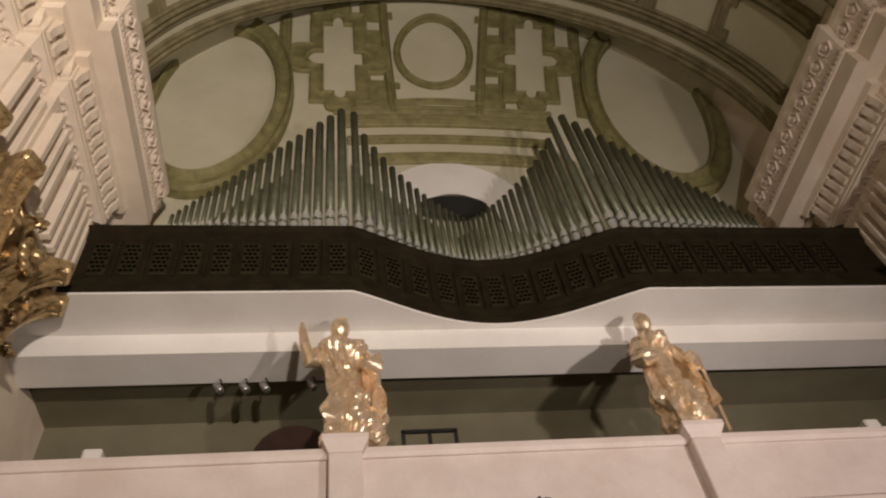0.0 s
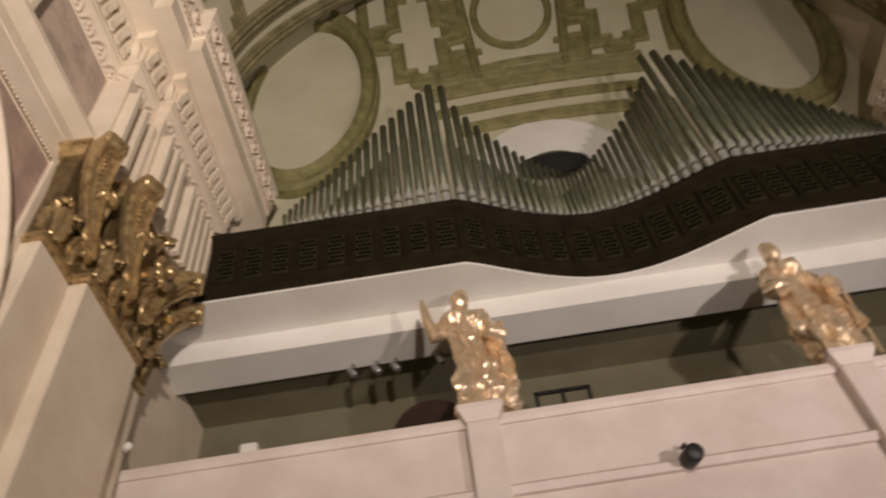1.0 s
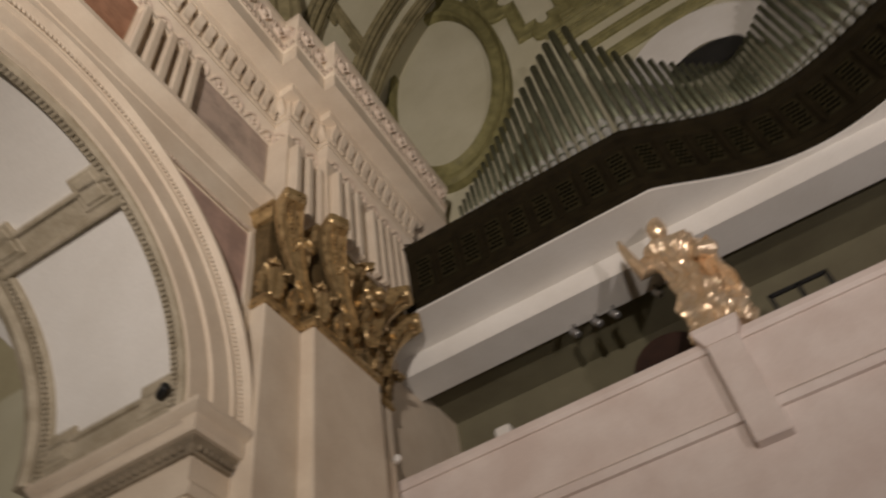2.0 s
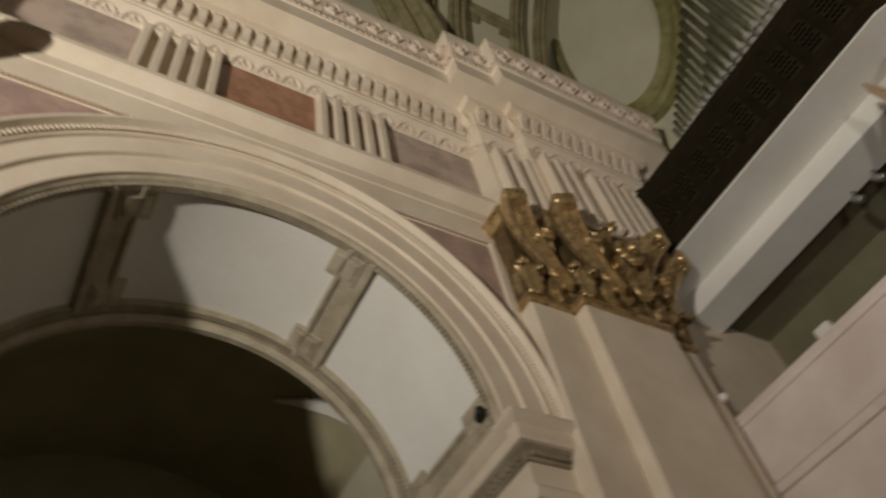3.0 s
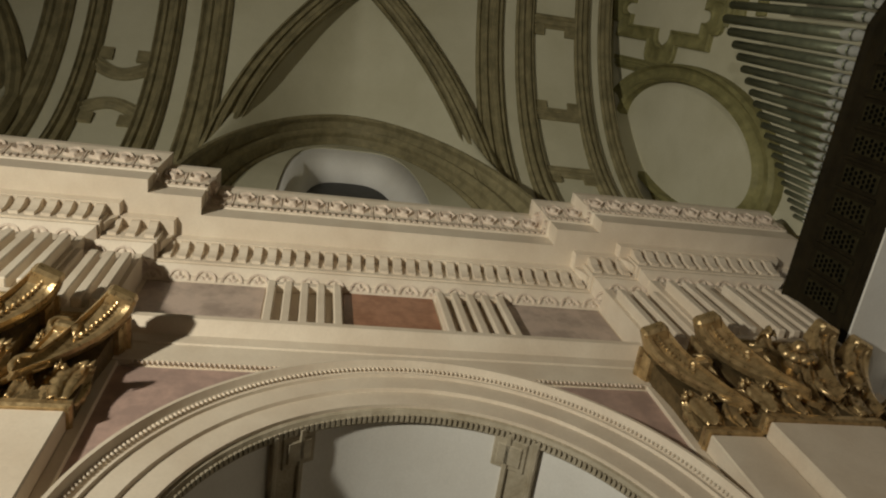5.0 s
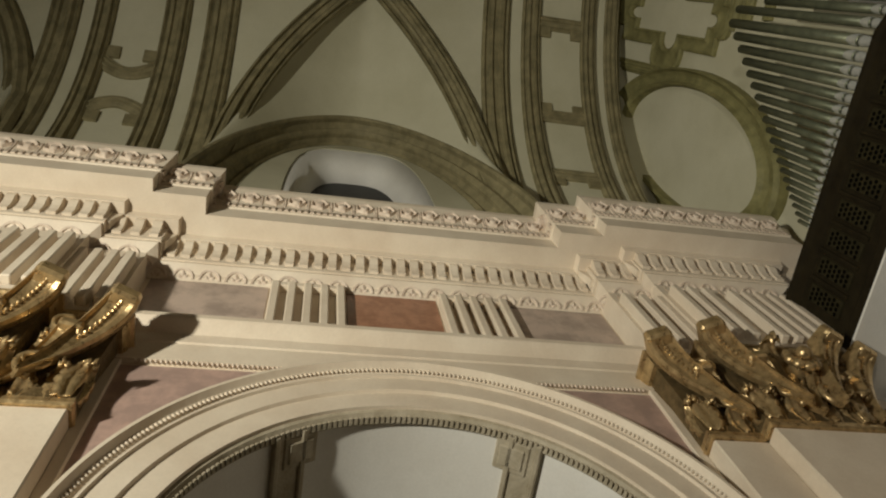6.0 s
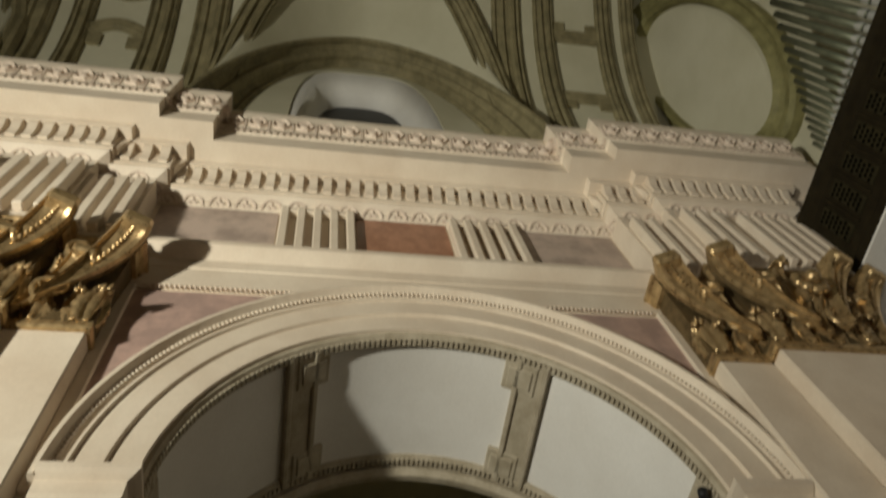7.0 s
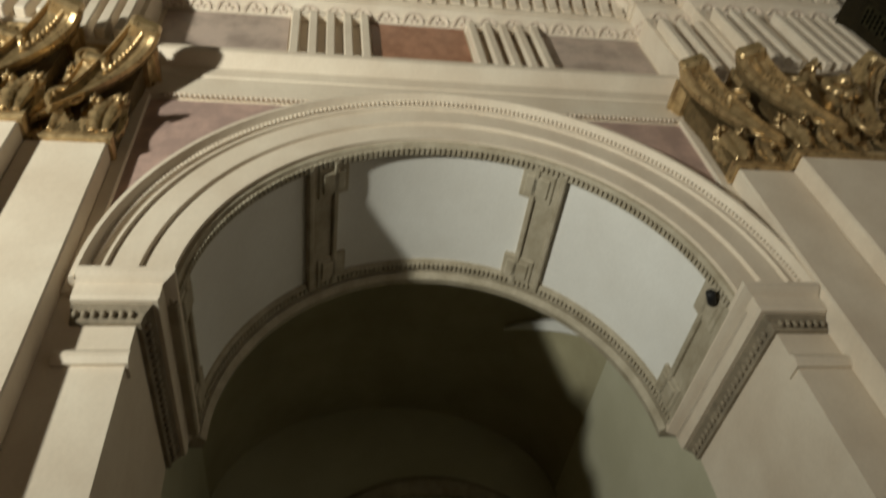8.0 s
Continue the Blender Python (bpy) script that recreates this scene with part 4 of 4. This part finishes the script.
def capital(sx, y0, y1, layer, outer):
    """A composite capital on a pilaster; outer: -1, 1 or 0 (both) tells at which edges its scrolls stand."""
    c = thing("capital", "gilded composite capital with scrolls and curling acanthus leaves", "capital", "gilded capitals on the pilasters")
    f = WALL + (P1 if layer == 1 else P2)
    w = y1 - y0
    plan = [(mirrored(WALL + 0.0, sx), y0), (mirrored(f, sx), y0), (mirrored(f, sx), y1), (mirrored(WALL + 0.0, sx), y1)]
    side = 1 if sx < 0 else -1
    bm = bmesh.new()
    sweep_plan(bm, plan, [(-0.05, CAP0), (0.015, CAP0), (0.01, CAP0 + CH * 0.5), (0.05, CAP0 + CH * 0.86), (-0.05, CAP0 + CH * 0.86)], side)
    part("bell", bm, GROUND, c, "dull gilded ground darkened for the shade between the leaves")
    bm = bmesh.new()
    sweep_plan(bm, plan, [(-0.05, CAP0 + CH * 0.86), (0.09, CAP0 + CH * 0.86), (0.11, CAP0 + CH * 0.9), (0.13, CAP1 - 0.05), (0.16, CAP1 - 0.04), (0.16, CAP1 - 0.001), (-0.05, CAP1 - 0.001)], side)
    part("abacus", bm, GILT, c)
    loc = lambda y, z, turn=0.0: Matrix.Translation((mirrored(f + 0.01, sx), y, z)) @ Matrix.Rotation(radians((90 if sx < 0 else -90) + turn), 4, "Z")
    n = max(int(round(w / 0.29)), 1)
    for k in range(n):
        piece("acanthus_leaf", LEAF_LOW, c, loc(y0 + w * (k + 0.5) / n, CAP0 + 0.005))
    mid = (y0 + y1) / 2
    ends = (-1, 1) if outer == 0 else (outer,)
    for q in ends:
        y = y1 if q > 0 else y0
        turn = 40 * q * (1 if sx < 0 else -1)
        piece("scroll_stem", STEM, c, loc(y - q * 0.06, CAP0 + CH * 0.02, turn * 0.6) @ Matrix.Diagonal((q if sx < 0 else -q, 1, 1, 1)))
        piece("volute", VOLUTE, c, loc(y - q * 0.32, CAP0 + CH * 0.66, turn * 0.5) @ Matrix.Translation((0, -0.17, 0)) @ Matrix.Diagonal((q if sx < 0 else -q, 1, 1, 1)))
        inner = Matrix.Diagonal((q if sx < 0 else -q, 1, 1, 1)) @ Matrix.Diagonal((0.75, 0.62, 0.66, 1))
        piece("inner_stem", STEM, c, loc(y - q * 0.27, CAP0 + CH * 0.02, turn * 0.3) @ inner)
        piece("acanthus_leaf", LEAF_LOW, c, loc(y - q * 0.05, CAP0 + 0.01, turn) @ Matrix.Scale(1.15, 4))
        flip = Matrix.Diagonal((-q if sx < 0 else q, 1, 1, 1))
        piece("tendril", TENDRIL, c, loc(y - q * 0.36, CAP0 + CH * 0.10, turn * 0.3) @ Matrix.Translation((0, -0.06, 0)) @ flip)
    if layer == 2:
        piece("acanthus_leaf", LEAF_HIGH, c, loc(mid, CAP0 + CH * 0.20))
        piece("flower", FLOWER, c, loc(mid + 0.05, CAP0 + CH * 0.50) @ Matrix.Translation((0, -0.26, 0)) @ Matrix.Scale(1.3, 4))
        for q in (-1, 1):
            piece("volute", VOLUTE, c, loc(mid + q * 0.24, CAP0 + CH * 0.66, -12 * q) @ Matrix.Translation((0, -0.12, 0)) @ Matrix.Diagonal((-q if sx < 0 else q, 1, 1, 1)))
            piece("acanthus_leaf", LEAF_LOW, c, loc(mid + q * 0.2, CAP0 + CH * 0.28, 18 * q))
    else:
        piece("acanthus_leaf", LEAF_LOW, c, loc(mid - outer * 0.12, CAP0 + CH * 0.34) @ Matrix.Scale(1.1, 4))
    return c


for sx in (-1, 1):
    for (y0, y1, layer), outer in zip(PILASTERS, (1, 0, -1, 0, 1)):
        capital(sx, y0, y1, layer, outer)


# ---- parapet figures and gallery furniture ----
def statue(at, turn, arm, staff, label, wide=1.0, lean=0.0):
    """A draped gilded figure as one plain mesh."""
    bm = bmesh.new()
    rows = []
    H = 1.31
    n = 56
    for i in range(41):
        f = i / 40
        base = 0.27 - 0.05 * f + 0.05 * math.sin(f * 7.0) + 0.05 * math.exp(-((f - 0.86) / 0.1) ** 2)
        if f > 0.9:
            base *= math.sqrt(max(1 - ((f - 0.9) / 0.1) ** 2, 0.0)) * 0.75 + 0.25
        row = []
        for k in range(n):
            a = 2 * math.pi * k / n
            fold = 0.10 * math.sin(5 * a + 4.5 * f + turn) + 0.07 * math.sin(9 * a - 7 * f) * (1 - 0.4 * f) + 0.06 * math.sin(13 * f * 2 + 2 * a)
            nz = noise.noise(Vector((math.cos(a) * 2.4, math.sin(a) * 2.4, f * 5 + turn)))
            nf = noise.noise(Vector((math.cos(a) * 6.5, math.sin(a) * 6.5, f * 15 + turn)))
            r = base * (1 + fold + 0.24 * nz + 0.19 * nf)
            sway = 0.06 * math.sin(f * 4 + turn)
            row.append((sway + r * math.cos(a) * 0.86, r * math.sin(a) * 0.72, H * f))
        rows.append(row)
    grid(bm, rows, closed_v=True, cap=True)
    sw = 0.06 * math.sin(4 + turn)
    bmesh.ops.create_icosphere(bm, subdivisions=3, radius=0.115, matrix=Matrix.Translation((sw, -0.03, H + 0.17)) @ Matrix.Diagonal((0.85, 0.95, 1.2, 1)))
    bmesh.ops.create_icosphere(bm, subdivisions=2, radius=0.07, matrix=Matrix.Translation((sw + 0.02, 0.02, H + 0.32)))
    tube(bm, [(sw, 0, H - 0.1), (sw, -0.01, H + 0.1)], 0.06, 10)
    for q in (-1, 1):
        if q == arm and not staff:
            pts = [(sw + q * 0.20, 0, H * 0.83), (sw + q * 0.28, -0.06, H * 0.76), (sw + q * 0.33, -0.1, H * 0.90), (sw + q * 0.36, -0.1, H * 1.06), (sw + q * 0.37, -0.1, H * 1.16)]
            rad = [0.09, 0.08, 0.055, 0.04, 0.018]
        else:
            pts = [(sw + q * 0.18, 0, H * 0.84), (sw + q * 0.28, -0.05, H * 0.70), (sw + q * 0.30, -0.18, H * 0.62), (sw + q * 0.2, -0.25, H * 0.60)]
            rad = [0.11, 0.12, 0.10, 0.05]
        tube(bm, pts, rad, 10)
    # mantle hanging from the bent arm
    q = -arm
    rows = []
    for i in range(13):
        f = i / 12
        rows.append([(sw + q * (0.18 + 0.19 * u + 0.03 * math.sin(9 * u + 6 * f)), -0.14 + 0.06 * math.sin(14 * u + 3 * f), H * (0.78 - 0.52 * f) - 0.05 * u) for u in (0, 0.2, 0.4, 0.6, 0.8, 1.0)]
                    + [(sw + q * (0.18 + 0.19 * u), -0.04 + 0.05 * math.sin(14 * u + 3 * f), H * (0.78 - 0.52 * f) - 0.05 * u) for u in (1.0, 0.8, 0.6, 0.4, 0.2, 0)])
    grid(bm, rows, closed_v=True, cap=True)
    for v in bm.verts:
        v.co.x = v.co.x * wide + lean * v.co.z * (1.0 - 0.2 * v.co.z)
    if staff:
        tube(bm, [(0.36, -0.08, 0.0), (0.33, -0.16, H * 0.66)], 0.02, 8)
    ob = new("statue", mesh_of(bm, "statue", BRIGHT))
    ob.matrix_basis = Matrix.Translation(at) @ Matrix.Rotation(radians(turn * 6 - 4), 4, "Z")
    return tagged(ob, label, "statue", "gilded figures on the parapet")


PED_Z = PAR_Z + 0.06
for x in (0.10, 3.52):
    p = thing("pedestal", "pale stucco pedestal with a moulded cap on the parapet", "pedestal", "pedestals on the parapet")
    part("shaft", nbox(x - 0.15, PAR_Y - 0.13, 4.6, x + 0.15, PAR_Y + 0.2, PED_Z - 0.16, bevel=0.01), PARA, p)
    bm = bmesh.new()
    loopp = [(x - 0.15, PAR_Y + 0.2), (x - 0.15, PAR_Y - 0.13), (x + 0.15, PAR_Y - 0.13), (x + 0.15, PAR_Y + 0.2)]
    sweep_plan(bm, loopp, [(-0.1, PED_Z - 0.16), (0.0, PED_Z - 0.16), (0.02, PED_Z - 0.12), (0.06, PED_Z - 0.05), (0.06, PED_Z), (-0.17, PED_Z)], 1)
    box(bm, x - 0.16, PAR_Y - 0.1, PED_Z - 0.1, x + 0.16, PAR_Y + 0.2, PED_Z)
    part("cap", bm, PARA, p)
statue((0.13, PAR_Y + 0.02, PED_Z), 0.6, -1, False, "gilded draped figure with a raised arm on a pedestal", 1.08)
statue((3.52, PAR_Y + 0.02, PED_Z), 2.3, -1, True, "gilded draped figure holding a staff on a pedestal", 0.90, -0.06)


def spot(at, aim, s=1.0, mat=STEEL):
    sp = thing("spotlight", "small spotlight on a bracket under the organ beam", "spotlight", "small spotlights under the beam")
    sp.matrix_basis = look(at, aim)
    bm = bmesh.new()
    lathe(bm, [(0.045 * s, -0.14 * s), (0.06 * s, -0.13 * s), (0.06 * s, 0.06 * s), (0.035 * s, 0.1 * s)], 14)
    part("can", smooth(bm), mat, sp)
    bm = bmesh.new()
    tube(bm, [(0, 0.04 * s, 0), (0, 0.10 * s, 0.04 * s), (0, 0.10 * s, 0.12 * s)], 0.014 * s, 6)
    part("bracket", bm, BLACK, sp)
    return sp


for x in (-1.28, -1.0, -0.78, -0.25):
    spot((x, BEAM_Y + 0.42, 7.20), (x + 0.45, 6.3, 6.35), 0.7)
spot((1.76, PAR_Y - 0.12, 4.90), (1.9, 0.0, 3.2), 1.3, BLACK)
spot((WALL + 0.0 - 0.12, BAY + ARCH - 0.12, SPRING + 0.16), (0.0, 1.0, 5.2), 0.6, BLACK)

spot((-3.14, 5.42, 5.75), (0.0, 2.0, 4.6), 0.6, WHITE)

ch = thing("chair", "red-brown leather chair with a rounded back in the gallery", "chair")
bm = bmesh.new()
rows = []
for i in range(13):
    a = math.pi * i / 12
    rows.append([(-0.42 + 0.46 * math.cos(a), 6.60, 5.9 + 0.78 * math.sin(a) ** 0.6), (-0.42 + 0.46 * math.cos(a), 6.72, 5.9 + 0.78 * math.sin(a) ** 0.6), (-0.42 + 0.4 * math.cos(a), 6.75, 5.2), (-0.42 + 0.4 * math.cos(a), 6.6, 5.2)])
grid(bm, rows, closed_v=True, cap=True)
part("backrest", bm, BROWN, ch)
part("seat", nbox(-0.88, 6.2, 5.1, 0.04, 6.74, 5.25, bevel=0.04), BROWN, ch)
for x in (-0.82, -0.02):
    for y in (6.25, 6.68):
        part("leg", nbox(x - 0.03, y - 0.03, 4.6, x + 0.03, y + 0.03, 5.1), WOOD, ch)
st = thing("music_stand", "black metal music stand frame in the gallery", "music stand")
bm = bmesh.new()
for x0, x1, z0, z1 in ((0.70, 1.30, 6.38, 6.42), (0.70, 0.74, 5.5, 6.4), (1.26, 1.30, 5.5, 6.4), (0.98, 1.02, 5.5, 6.4)):
    box(bm, x0, 6.4, z0, x1, 6.43, z1)
part("frame", bm, BLACK, st)
part("post", nbox(0.96, 6.41, 4.6, 1.0, 6.44, 5.5), BLACK, st)
setting("floor_gallery", nbox(WALL, PAR_Y + 0.35, 4.5, WR, 9.0, 4.6), WOOD, "dark wooden floor of the lower gallery", "floor")
for x in (-2.25, 5.85):
    b = thing("loudspeaker", "small white loudspeaker behind the parapet", "loudspeaker", "small loudspeakers in the gallery")
    part("cabinet", nbox(x - 0.09, 6.1, PAR_Z - 0.2, x + 0.09, 6.3, PAR_Z + 0.44, bevel=0.02), WHITE, b)
    part("stand", nbox(x - 0.02, 6.18, 4.6, x + 0.02, 6.22, PAR_Z - 0.2), BLACK, b)

# carved panels of the organ case
for i in range(28):
    x = -2.75 + 9.2 * (i + 0.5) / 28
    if x > WR - 0.5:
        continue
    y = case_y(x)
    sl = (case_y(x + 0.05) - case_y(x - 0.05)) / 0.1
    m = Matrix.Translation((x, y, CASE_Z0 + 0.36)) @ Matrix.Rotation(math.atan(sl), 4, "Z")
    cp = part("carved_panel", nbox(-0.10, -0.022, 0.0, 0.10, 0.01, 0.54, bevel=0.008), CARVEDW, organ, "carved fretwork panel", at=m)
    # The panel is uncut; black discs stand in for its unlit holes.
    bm = bmesh.new()
    for r in range(7):
        for q in range(3):
            cx, cz = -0.055 + 0.055 * q + (0.0275 if r % 2 else 0) - 0.014, 0.06 + 0.07 * r
            bmesh.ops.create_cone(bm, cap_ends=True, segments=6, radius1=0.022, radius2=0.025, depth=0.006, matrix=Matrix.Translation((cx, -0.023, cz)) @ Matrix.Rotation(radians(90), 4, "X"))
    tagged(part("fretwork", bm, HOLE, cp), "black discs in place of the fretwork's unlit holes", kind="stuff")
    part("stile", nbox(-0.02, -0.03, -0.04, 0.02, 0.02, 0.6, bevel=0.006), WOOD, organ, at=Matrix.Translation((x + 0.164, case_y(x + 0.164), CASE_Z0 + 0.36)))


# ---- assumed floodlights, out of view, standing on the nave floor ----
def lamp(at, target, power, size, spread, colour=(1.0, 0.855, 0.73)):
    f = thing("floodlight", "assumed black floodlight, out of view, with a warm lamp on the nave floor", "floodlight", "floodlights on the nave floor", at=pose(at[0], at[1], 0))
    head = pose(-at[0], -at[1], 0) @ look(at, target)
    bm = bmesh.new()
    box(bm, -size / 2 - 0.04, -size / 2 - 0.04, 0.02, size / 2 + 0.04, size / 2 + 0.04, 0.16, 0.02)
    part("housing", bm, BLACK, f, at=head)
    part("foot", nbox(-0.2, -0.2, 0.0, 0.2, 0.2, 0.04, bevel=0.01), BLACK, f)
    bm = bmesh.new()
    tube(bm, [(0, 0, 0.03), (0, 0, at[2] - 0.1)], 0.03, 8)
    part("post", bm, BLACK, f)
    la = bpy.data.lights.new("assumed_flood_lamp", "AREA")
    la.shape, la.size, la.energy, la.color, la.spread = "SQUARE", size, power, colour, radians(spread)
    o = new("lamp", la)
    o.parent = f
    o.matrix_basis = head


# Main lamp: fixture unseen, its side chosen from the cast shadows.
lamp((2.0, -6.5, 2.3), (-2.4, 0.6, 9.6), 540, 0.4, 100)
# Fill lamp added to brighten the organ gallery; no such fixture is seen.
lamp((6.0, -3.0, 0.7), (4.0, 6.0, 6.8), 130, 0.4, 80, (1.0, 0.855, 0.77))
